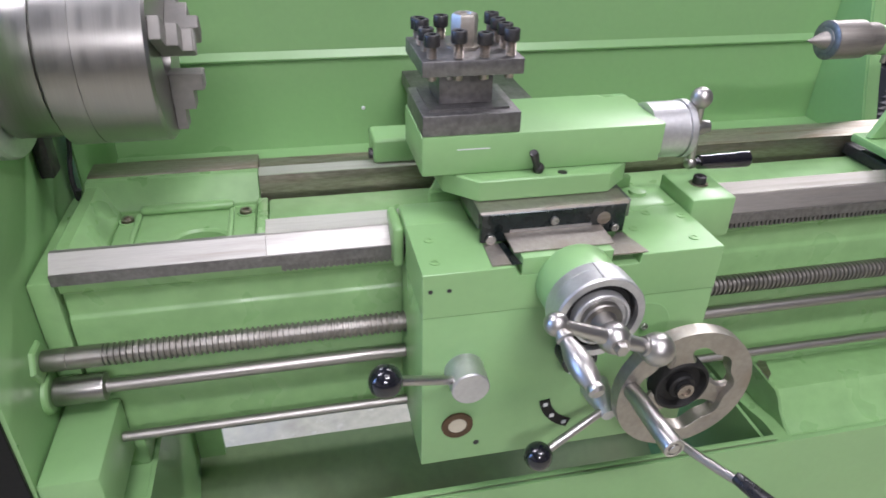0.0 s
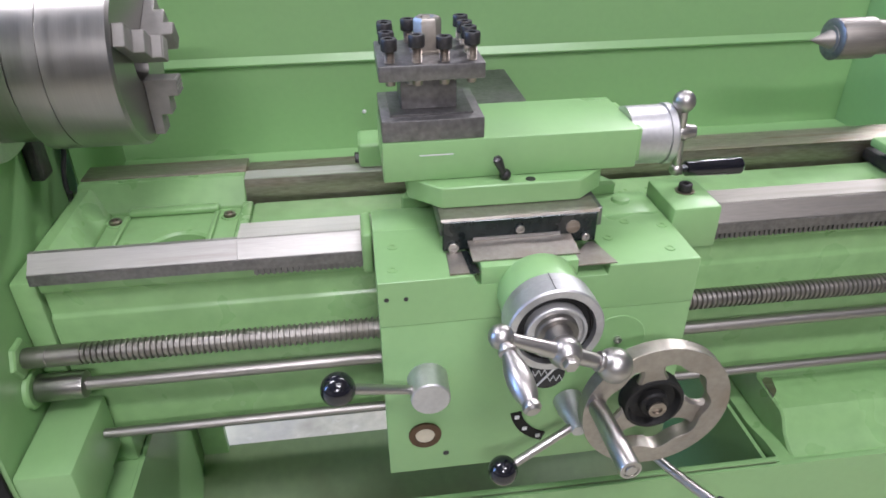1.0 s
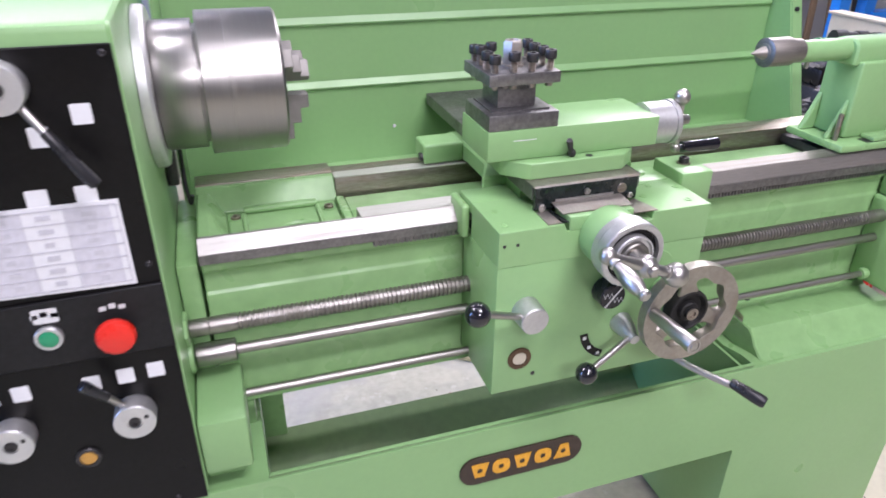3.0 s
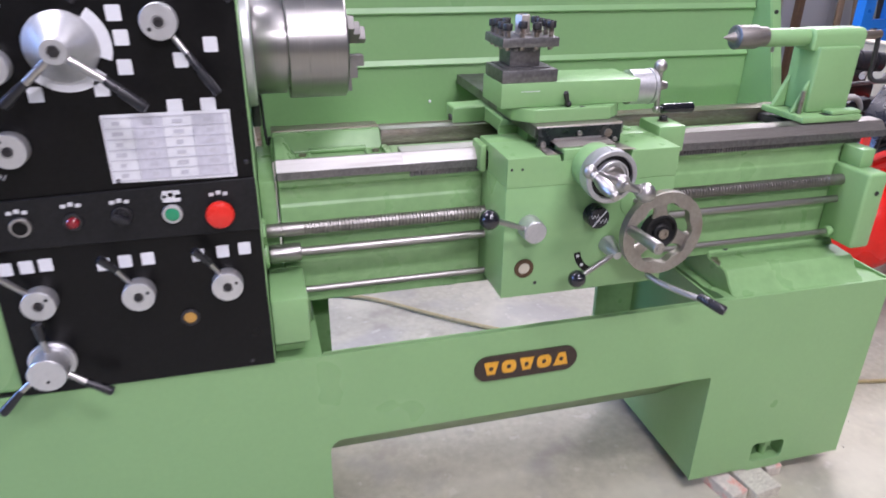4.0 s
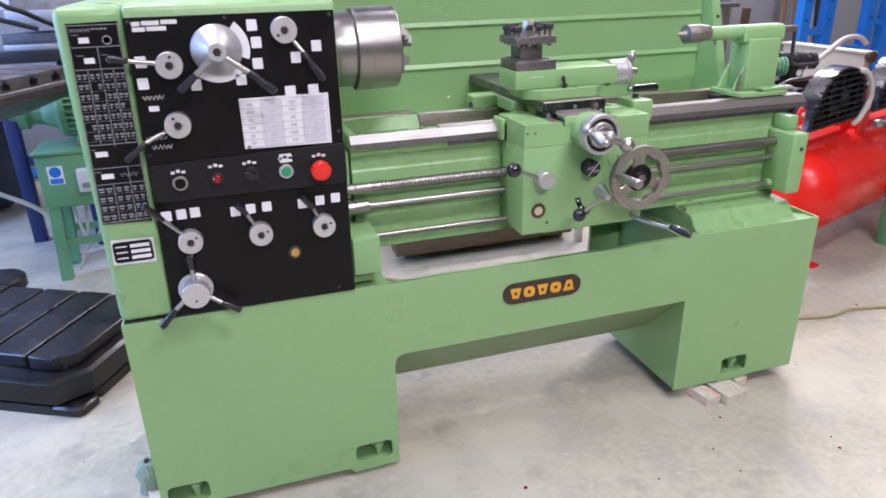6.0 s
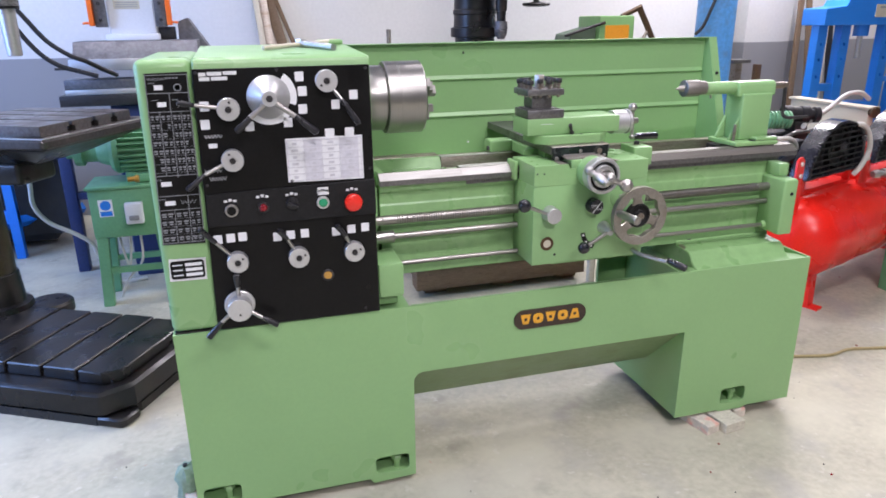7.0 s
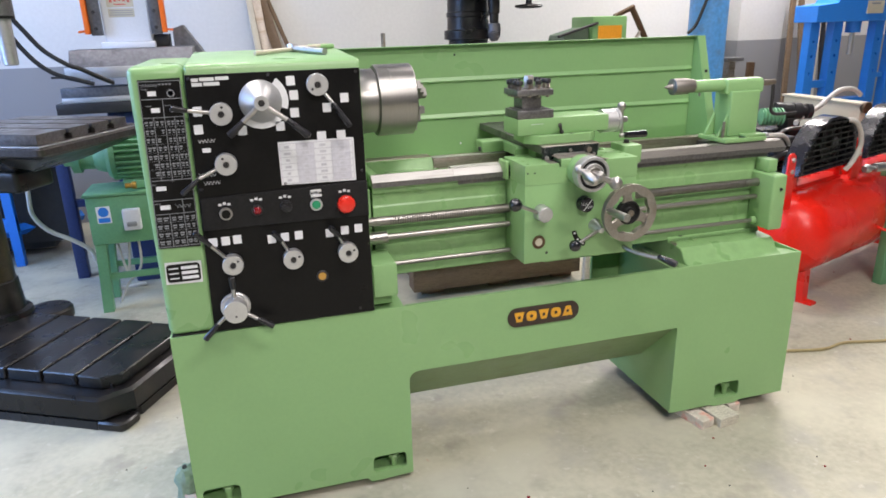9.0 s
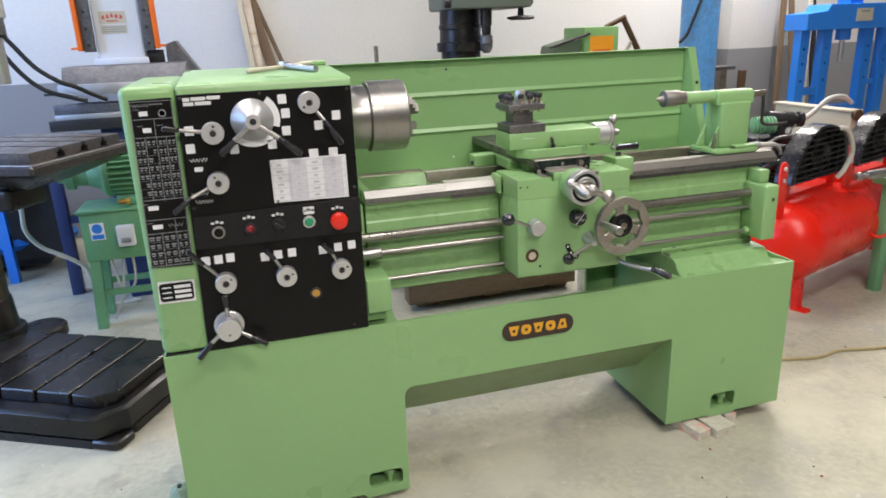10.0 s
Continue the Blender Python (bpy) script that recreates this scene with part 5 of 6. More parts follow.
part("table_rim", prism([(-0.975, 0.287), (-0.355, 0.287), (-0.355, 0.903), (-0.975, 0.903)], 0.9622, 0.9655, "xy", [[(-0.965, 0.297), (-0.365, 0.297), (-0.365, 0.893), (-0.965, 0.893)]]), GROUND, dtab, "bright worn table rim", DPM)
tk = box(-0.97, -0.36, 0.29, 0.90, 0.835, 0.9236, 0.02, None, 2)
for v in tk.verts:
    f = 1 - 0.55 * (0.9236 - v.co.z) / 0.089
    v.co.x, v.co.y = -0.72 + (v.co.x + 0.72) * f, 0.56 + (v.co.y - 0.56) * f
part("table_belly", tk, BLACKIRON, dtab, "", DPM)
part("table_arm", box(-0.95, -0.62, 0.42, 0.62, 0.75, 0.845, 0.02, None, 3), BLACKIRON, dtab, "", DPM)
part("table_collar", rod((CXD, CYD, 0.72), (CXD, CYD, 0.88), 0.105, None, 36, None, 0.01), BLACKIRON, dtab, "", DPM)
dhead = dpart("head", box(-1.05, -0.42, 0.3, 0.7, 1.62, 2.1, 0.05, None, 3), GREEN_FAR, "drill head above the table")
part("quill", rev((-0.585, 0.486, 1.62), (0, 0, -1), [(0, 0.055), (0.14, 0.055), (0.142, 0.045), (0.20, 0.045), (0.202, 0.03), (0.375, 0.026), (0.378, 0.022), (0.378, 0.012), (0.36, 0.011), (0.36, 0)], 32), GROUND, dhead, "steel drill quill", DPM)
part("quill_collar", rod((-0.585, 0.486, 1.62), (-0.585, 0.486, 1.41), 0.045, None, 32), BLACKIRON, dhead, "", DPM)
part("coolant_hose", tube([(-1.66, 2.5, 1.6), (-1.6, 2.5, 1.47), (-1.543, 2.5, 1.384), (-1.469, 2.5, 1.281), (-1.38, 2.5, 1.213), (-1.33, 2.52, 1.19), (-1.28, 2.6, 1.15), (-1.22, 2.66, 1.11)], 0.011), RUBBER, dp, "black hanging hose")
part("coolant_hose", tube([(-1.66, 2.5, 1.5), (-1.6, 2.5, 1.37), (-1.547, 2.5, 1.279), (-1.493, 2.5, 1.213), (-1.429, 2.5, 1.168), (-1.349, 2.5, 1.141), (-1.278, 2.5, 1.118)], 0.011), RUBBER, dp, "black hanging hose")

# green machine on a stand with a motor, behind the lathe's end
ms = thing("motor_stand", (-1.25, 2.45, 0), "green steel stand with electric motor and switch box", "motor stand")
bx = part("stand_box", box(-1.39, -1.05, 2.36, 2.62, 0.36, 0.60, 0.006), GREEN_FAR, ms, "green sheet box")
part("box_lid", box(-1.40, -1.04, 2.35, 2.63, 0.6003, 0.615, 0.004), GREEN_FAR, bx)
for lx, ly, ex in ((-1.36, 2.39, -0.02), (-1.09, 2.39, 0.02), (-1.36, 2.6, -0.02), (-1.09, 2.6, 0.02)):
    part("leg", prism([(lx - 0.025 + ex, 0.0), (lx + 0.025 + ex, 0.0), (lx + 0.025, 0.36), (lx - 0.025, 0.36)], ly - 0.022, ly + 0.022, "xz", bev=0.002), GREEN_FAR, ms)
part("brace", box(-1.345, -1.105, 2.38, 2.4, 0.17, 0.2), GREEN_FAR, ms)
part("brace", box(-1.345, -1.105, 2.59, 2.61, 0.17, 0.2), GREEN_FAR, ms)
mot = part("motor", rev((-1.28, 2.52, 0.76), (1, 0, 0), [(0, 0.05), (0.0, 0.095), (0.02, 0.112), (0.03, 0.112), (0.045, 0.112), (0.046, 0.1), (0.30, 0.1), (0.301, 0.112), (0.32, 0.112), (0.34, 0.1), (0.34, 0)], 40), GREEN_FAR, ms, "finned green electric motor")
for i in range(22):
    a = radians(-140 + i * 13)
    fb = box(-1.235, -0.979, -0.0035, 0.0035, 0.099, 0.128)
    part("fin", fb, GREEN_FAR, mot, "", Matrix.Translation((0, 2.52, 0.76)) @ Matrix.Rotation(a, 4, "X"))
part("motor_nose", rev((-1.28, 2.52, 0.76), (-1, 0, 0), [(0, 0.075), (0.05, 0.06), (0.06, 0.05), (0.12, 0.048), (0.125, 0.065), (0.16, 0.065), (0.165, 0.03), (0.2, 0.028)], 32), GREEN_FAR, mot)
part("motor_foot", box(-1.22, -1.0, 2.44, 2.6, 0.6155, 0.665, 0.004), GREEN_FAR, mot)
part("terminal_box", box(-1.17, -1.08, 2.395, 2.47, 0.62, 0.66, 0.006), GREEN_FAR, mot)
part("brass_tap", rev((-1.2, 2.36, 0.645), (1, 0, 0), [(0, 0.012), (0.03, 0.012), (0.032, 0.018), (0.05, 0.018), (0.05, 0)], 16), mat("brass", (0.55, 0.33, 0.08), 0.35, 0.9, stain=0.3), ms)
st = part("warning_sticker", box(-1.35, -1.287, 2.358, 2.3595, 0.468, 0.552), CHART, bx, "white and blue safety sticker")
part("sticker_disc", rev((-1.3185, 2.3578, 0.524), (0, -1, 0), [(0, 0.024), (0.0006, 0.024), (0.0007, 0)], 24), BLUE, st)
part("sticker_bar", box(-1.345, -1.292, 2.357, 2.3578, 0.472, 0.495), BLUE, st)
swb = part("switch_box", box(-1.232, -1.152, 2.32, 2.3598, 0.43, 0.535, 0.008, None, 3), WHITE, bx, "white plastic switch box")
part("switch_rocker", box(-1.215, -1.17, 2.312, 2.3198, 0.452, 0.475, 0.003), GREYPRINT, swb)
single("power_cable", tube([(-1.671, 2.5, 0.789), (-1.661, 2.5, 0.629), (-1.669, 2.52, 0.51), (-1.62, 2.54, 0.416), (-1.527, 2.56, 0.348), (-1.457, 2.58, 0.281), (-1.44, 2.6, 0.213), (-1.41, 2.66, 0.093), (-1.38, 2.7, 0.012), (-1.24, 2.72, 0.012)], 0.011), HOSE, "white cable hanging to the floor", "cable")
single("thin_cable", tube([(-1.3, 2.45, 0.36), (-1.27, 2.44, 0.18), (-1.24, 2.44, 0.36)], 0.006), HOSE, "white cable loop under the switch box", "cable")
single("thin_cable", tube([(-1.19, 2.4, 0.36), (-1.2, 2.4, 0.22), (-1.28, 2.43, 0.12), (-1.33, 2.44, 0.02)], 0.006), HOSE, "grey cable drooping to the floor", "cable")

# blue bench frame and dark post
bf = thing("blue_bench", (-2.1, 3.2, 0), "blue welded bench frame with dark panels", "bench")
part("leg", box(-2.05, -2.0, 3.34, 3.39, 0, 0.6), BLUE, bf)
part("leg", box(-2.75, -2.7, 2.9, 2.95, 0, 0.6), BLUE, bf)
part("rail", prism([(-2.7, 0.22), (-2.0, 0.22), (-2.0, 0.30), (-2.7, 0.30)], 3.35, 3.385, "xz"), BLUE, bf)
part("rail", rod((-2.7, 2.95, 0.2), (-1.72, 3.72, 0.2), 0.035, None, 4), BLUE, bf)
part("drawer_box", box(-2.74, -1.86, 3.53, 3.88, 0.05, 0.598, 0.006), RUBBER, bf, "black drawer box under the bench")
part("bench_top", box(-2.8, -1.72, 3.3, 3.9, 0.6, 0.64, 0.004), DKBLUE, bf)
part("back_panel", box(-2.78, -1.75, 3.5, 3.52, 0.1, 0.6), RUBBER, bf)
pt = thing("dark_stand", (-1.6, 3.0, 0), "dark blue steel stand post", "stand")
part("post", box(-1.635, -1.575, 2.97, 3.03, 0, 0.78, 0.003), DKBLUE, pt)
part("post", box(-1.235, -1.175, 2.97, 3.03, 0, 0.78, 0.003), DKBLUE, pt)
part("beam", box(-1.574, -1.236, 2.98, 3.02, 0.42, 0.46), DKBLUE, pt)
part("beam", box(-1.66, -1.1, 2.9, 3.1, 0.7803, 0.82), DKBLUE, pt)

# white machine with orange guards and steel plates
wm = thing("white_machine", (-1.17, 3.2, 0), "white machine column with orange edge guards over steel plates", "machine")
part("body", box(-1.30, -0.86, 2.80, 3.6, 0.0, 0.9545, 0.01), DKBLUE, wm)
part("steel_plate", box(-1.52, -0.9, 2.74, 2.92, 0.955, 1.0095, 0.004), OXIDE, wm)
part("steel_plate", box(-1.488, -0.92, 2.75, 2.9, 1.01, 1.0375, 0.003), ALU, wm)
part("steel_plate", box(-1.49, -0.92, 2.76, 2.9, 1.038, 1.0848, 0.004), PLATE, wm)
part("plate_riser", box(-1.14, -0.9, 2.78, 2.9, 1.085, 1.131, 0.004), OXIDE, wm)
part("rail_block", box(-1.04, -0.96, 3.08, 3.2, 1.2625, 1.334, 0.003), OXIDE, wm, "dark block under the rail")
part("angle_plate", prism([(2.73, 1.1405), (2.735, 1.186), (2.8, 1.268), (3.05, 1.268), (3.05, 1.1315), (2.75, 1.1315)], -1.425, -0.83, "yz", bev=0.003), PLATE, wm, "scraped grey steel angle plate")
part("angle_foot", box(-1.44, -0.84, 2.70, 2.729, 1.133, 1.186, 0.002), ALU, wm, "bright ground lower band")
part("foot_tongue", box(-1.505, -1.4405, 2.70, 2.74, 1.138, 1.15, 0.002), OXIDE, wm)
part("column", box(-1.285, -1.045, 3.06, 3.5, 1.24, 2.3, 0.012, None, 3), WHITE, wm, "white painted column")
part("column_step", box(-1.30, -1.03, 3.0, 3.0595, 1.2625, 1.30, 0.006), WHITE, wm)
for sx in (-1.0, 1.0):
    cxm = -1.165 + sx * 0.15
    part("slide_rail", box(cxm - 0.028, cxm + 0.028, 3.02, 3.06, 1.335, 2.3, 0.003), PLATE, wm)
    part("orange_guard", box(cxm + sx * 0.0305 - 0.012 + sx * 0.012, cxm + sx * 0.0305 + 0.012 + sx * 0.012, 3.0, 3.07, 1.342, 2.3, 0.003), ORANGE, wm, "bright orange edge guard")
    for k in range(5):
        part("rail_bolt", cap_screw((cxm, 3.02, 1.37 + 0.085 * k), 0.009, 0.004, None, (0, -1, 0)), OXIDE, wm)
    part("orange_tip", rod((cxm + sx * 0.04, 3.02, 1.36), (cxm + sx * 0.085, 3.0, 1.355), 0.006), ORANGE, wm)
PLATERED = mat("plate_red", (0.5, 0.08, 0.06), 0.5, bump=0)
lb = part("maker_plate", box(-1.25, -1.117, 3.0575, 3.0595, 1.478, 1.542), CREAM, wm, "cream maker's plate with red shapes")
for k in range(5):
    part("plate_shape", prism([(-1.236 + k * 0.022, 1.51 - 0.004 * abs(k - 2)), (-1.221 + k * 0.022, 1.51 - 0.004 * abs(k - 2)), (-1.2235 + k * 0.022, 1.53 - 0.004 * abs(k - 2)), (-1.2335 + k * 0.022, 1.53 - 0.004 * abs(k - 2))], 3.0565, 3.0572), PLATERED, lb)
part("plate_bar", box(-1.215, -1.155, 3.0565, 3.0572, 1.489, 1.495), PLATERED, lb)
lb2 = part("data_plate", box(-1.248, -1.119, 3.0575, 3.0595, 1.427, 1.471), CREAM, wm, "cream data plate with grey bars")
for k in range(3):
    part("plate_bar", box(-1.24, -1.127, 3.0565, 3.0572, 1.436 + k * 0.011, 1.44 + k * 0.011), GREYPRINT, lb2)
part("side_brace", prism([(-0.94, 1.06), (-0.68, 1.06), (-0.885, 1.38), (-0.94, 1.36)], 3.1, 3.3, "xz", bev=0.004), PLATE, wm)

# boards leaning on the wall
for i, (bx0, w, lean, mtl, lab2) in enumerate(((-0.45, 0.04, -5, CREAM, "pale narrow plank leaning on the wall"), (-0.40, 0.06, -5, WORN, "grey steel flat bar leaning on the wall"), (-0.30, 0.07, -13, WOOD, "weathered brown plank leaning on the wall"), (-0.2, 0.03, -19, WOOD, "thin brown batten leaning on the wall"), (-0.35, 0.035, -9, WORN, "narrow grey steel bar leaning on the wall"), (-0.25, 0.03, -16, PALEWOOD, "thin pale batten leaning on the wall"))):
    ob = single("plank", box(-w / 2, w / 2, -0.012, 0.012, 0, 2.1, 0.002), mtl, lab2, "plank", "boards at the wall")
    ob.matrix_basis = pose(bx0 + 0.2 * (lean / -10), 3.95 + 0.02 * i, 0, -8, lean, 0) @ ob.matrix_basis
single("thin_pipe", rod((0.42, 3.9, 0), (0.42, 3.9, 1.29), 0.016), WORN, "dull upright steel pipe at the wall", "pipe")

# drilling and milling machine behind the guard
mm = thing("milling_machine", (1.0, 3.3, 0), "old dark drilling and milling machine with round column", "milling machine")
part("machine_base", box(0.72, 1.28, 3.15, 3.8, 0, 0.7, 0.02), GREEN_FAR, mm)
part("machine_table", box(0.45, 1.45, 3.1, 3.5, 0.7005, 0.78, 0.006), PLATE, mm)
part("column", rev((0.87, 3.3, 0.7805), (0, 0, 1), [(0, 0.13), (0.46, 0.13), (0.465, 0.158), (0.52, 0.158), (0.525, 0.138), (0.6, 0.135), (0.605, 0.142), (0.63, 0.142), (0.635, 0.135), (0.7195, 0.135)], 36), BLACKIRON, mm, "dark oily cylindrical column")
mh = part("head", box(0.74, 1.28, 3.05, 3.6, 1.5005, 1.95, 0.02), mat("grey_green_paint", (0.14, 0.17, 0.14), 0.5, stain=0.4), mm)
part("spindle", rev((0.985, 3.12, 1.50), (0, 0, -1), [(0, 0.038), (0.1, 0.036), (0.102, 0.03), (0.16, 0.028), (0.16, 0)], 24), BLACKIRON, mh)
part("drill_chuck", rev((0.985, 3.12, 1.34), (0, 0, -1), [(0, 0.028), (0.004, 0.04), (0.05, 0.042), (0.054, 0.037), (0.06, 0.042), (0.085, 0.036), (0.11, 0.02), (0.11, 0)], 24), PLATE, mh, "dull steel drill chuck")
part("side_knob", rod((0.70, 3.1, 1.54), (0.74, 3.1, 1.54), 0.03), OXIDE, mh)
hw2 = part("feed_wheel", rev((1.235, 3.15, 1.425), (0, 0, 1), [(0, 0.0), (0.0, 0.06), (0.006, 0.085), (0.014, 0.09), (0.022, 0.085), (0.026, 0.05), (0.03, 0.02), (0.09, 0.018), (0.09, 0)], 36), BLACKIRON, mm)
part("wheel_arm", box(1.2805, 1.31, 3.12, 3.18, 1.52, 1.56, 0.004), BLACKIRON, mm)

# small green machine with an orange label
gm = thing("bench_grinder", (2.0, 3.6, 0), "green bench machine with orange label on a pedestal", "machine")
part("pedestal", box(1.84, 2.1, 3.5, 3.8, 0, 1.05, 0.01), GREEN_FAR, gm)
part("body", box(1.865, 2.145, 3.46, 3.8, 1.0505, 1.365, 0.012), mat("mid_green", (0.19, 0.38, 0.14), 0.45, stain=0.3), gm)
part("label_plate", box(1.91, 2.1, 3.456, 3.4595, 1.10, 1.30), YELLOWISH, gm, "bright orange label")
part("label_bar", box(1.935, 2.075, 3.4545, 3.4555, 1.185, 1.205), mat("label_red", (0.7, 0.12, 0.02), 0.5, bump=0), gm)
part("guard", prism([(1.62, 1.05), (1.858, 1.05), (1.858, 1.29), (1.66, 1.24)], 3.5, 3.75, "xz", bev=0.004), mat("dull_green", (0.1, 0.15, 0.1), 0.5, stain=0.3), gm)
part("lever_rod", rod((1.9, 3.45, 1.32), (1.58, 3.42, 1.235), 0.01), OXIDE, gm)
part("tube_frame", rod((2.195, 3.5, 1.425), (2.39, 3.5, 1.09), 0.022, None, 12), BRASS, gm)
part("tube_frame", rod((2.215, 3.5, 1.425), (2.06, 3.5, 1.36), 0.018, None, 12), BRASS, gm)
part("tube_frame", rod((2.29, 3.5, 1.27), (2.15, 3.5, 1.06), 0.012, None, 12), WORN, gm)

# gas cylinder
gc = thing("gas_cylinder", (2.98, 3.75, 0), "worn blue gas cylinder standing by the wall", "gas cylinder")
part("bottle", rev((3.045, 3.75, 0), (0, 0, 1), [(0, 0.135), (0.02, 0.148), (1.6, 0.148), (1.72, 0.132), (1.8, 0.08), (1.83, 0.045), (1.88, 0.04)], 40), BLUE_CYL, gc)
part("valve", rod((3.045, 3.75, 1.88), (3.045, 3.75, 1.98), 0.025), BRASS, gc)
part("hose", tube([(2.96, 3.6, 1.6), (2.88, 3.6, 1.4), (2.84, 3.62, 1.28), (2.79, 3.64, 1.22)], 0.012), RUBBER, gc)
ip = thing("iron_post", (3.35, 3.85, 0), "rusty iron post with a flat top plate", "post")
part("post", box(3.33, 3.39, 3.8, 3.86, 0, 0.98), WORN, ip)
part("top_plate", box(3.27, 3.44, 3.76, 3.9, 0.9805, 1.01, 0.003), DARK, ip)
single("iron_bar", box(3.58, 3.63, 3.85, 3.9, 0, 0.96, 0.003), BRASS, "short rusty bar standing by the wall", "bar")
single("iron_bar", rod((3.2, 3.72, 0.0), (3.17, 3.72, 1.3), 0.014), OXIDE, "thin dark bar beside the cylinder", "bar")

# blue hydraulic press
hp2 = thing("hydraulic_press", (4.6, 3.7, 0), "bright blue hydraulic shop press", "press")


def press_leg(x, lean):
    hs = [rounded(x - 0.012 + lean * (z - 1.0), x + 0.012 + lean * (z - 1.0), z - 0.014, z + 0.014, 0.011, 3) for z in (0.86, 1.0, 1.12)]
    return prism([(x - 0.045 - lean, 0.0), (x + 0.045 - lean, 0.0), (x + 0.045 + lean * 0.27, 1.27), (x - 0.045 + lean * 0.27, 1.27)], 3.62, 3.70, "xz", hs)


for x, ln in ((3.99, 0.0), (4.225, 0.0), (4.665, 0.0), (4.86, 0.0)):
    part("upright", press_leg(x, ln), BLUE, hp2)
part("cross_head", prism([(3.925, 1.2705), (4.95, 1.2705), (4.95, 1.47), (4.15, 1.47), (4.12, 1.42), (3.925, 1.40)], 3.55, 3.8, "xz", bev=0.004), BLUE, hp2)
part("ram_housing", box(4.39, 4.53, 3.6, 3.74, 1.4703, 1.75, 0.01), BLUE, hp2)
part("lower_rail", box(4.0355, 4.1795, 3.63, 3.69, 0.74, 0.80), BLUE, hp2)
part("bed_beam", box(4.24, 4.61, 3.60, 3.72, 0.52, 0.64), BLUE, hp2)
part("right_rail", box(4.71, 4.79, 3.63, 3.69, 0.80, 0.84), BLUE, hp2)
part("ram_sleeve", rod((4.44, 3.68, 1.27), (4.44, 3.68, 1.18), 0.06), BLUE, hp2)
part("ram", rod((4.44, 3.68, 1.18), (4.44, 3.68, 1.0), 0.022), GROUND, hp2)
part("name_tag", box(4.42, 4.59, 3.546, 3.5495, 1.33, 1.43), CREAM, hp2)
part("tag_bar", box(4.46, 4.55, 3.5445, 3.5455, 1.40, 1.415), GREYPRINT, hp2)
for i, (px, mtl) in enumerate(((4.12, WOOD), (4.36, WOOD), (4.42, PALEWOOD), (4.6, OXIDE))):
    ob = single("plank", box(-0.025, 0.025, -0.012, 0.012, 0, 1.7, 0.002), mtl, "plank standing behind the blue press", "plank", "boards at the wall")
    ob.matrix_basis = pose(px, 4.0, 0, -5, 3 * (-1) ** i, 0) @ ob.matrix_basis

# red twin compressor
CM = pose(2.15, 1.5, 0, 0, 0, 19.5)
cp = thing("air_compressor", (2.2, 1.55, 0), "red tank air compressor with two black belt guards", "compressor", rz=0)
tank = part("tank", rev((-0.44, 0, 0.34), (1, 0, 0), [(0, 0.0), (0.005, 0.06), (0.03, 0.13), (0.08, 0.18), (0.13, 0.198), (0.16, 0.2), (1.45, 0.2), (1.5, 0.19), (1.56, 0.13), (1.6, 0)], 48), REDPAINT, cp, "glossy red pressure tank", CM)
for fx in (-0.27, 0.98):
    for fy, s in ((-0.06, -1), (0.06, 1)):
        part("foot", prism([(fy, 0.2), (fy + s * 0.04, 0.2), (fy + s * 0.045, 0.012), (fy + s * 0.09, 0.012), (fy + s * 0.09, 0.0), (fy + s * 0.015, 0.0)], fx - 0.025, fx + 0.025, "yz"), REDPAINT, cp, "red bent tank foot", CM)
part("tank_handle", tube([(0.18, -0.195, 0.32), (0.19, -0.235, 0.31), (0.31, -0.235, 0.31), (0.32, -0.195, 0.32)], 0.008), REDPAINT, tank, "", CM)
GUARD = [(0.0, 0.0), (0.02, 0.22), (0.08, 0.45), (0.17, 0.68), (0.29, 0.88), (0.43, 0.98), (0.6, 1.0), (0.76, 0.93), (0.9, 0.77), (0.99, 0.52), (1.0, 0.25), (0.95, 0.0)]
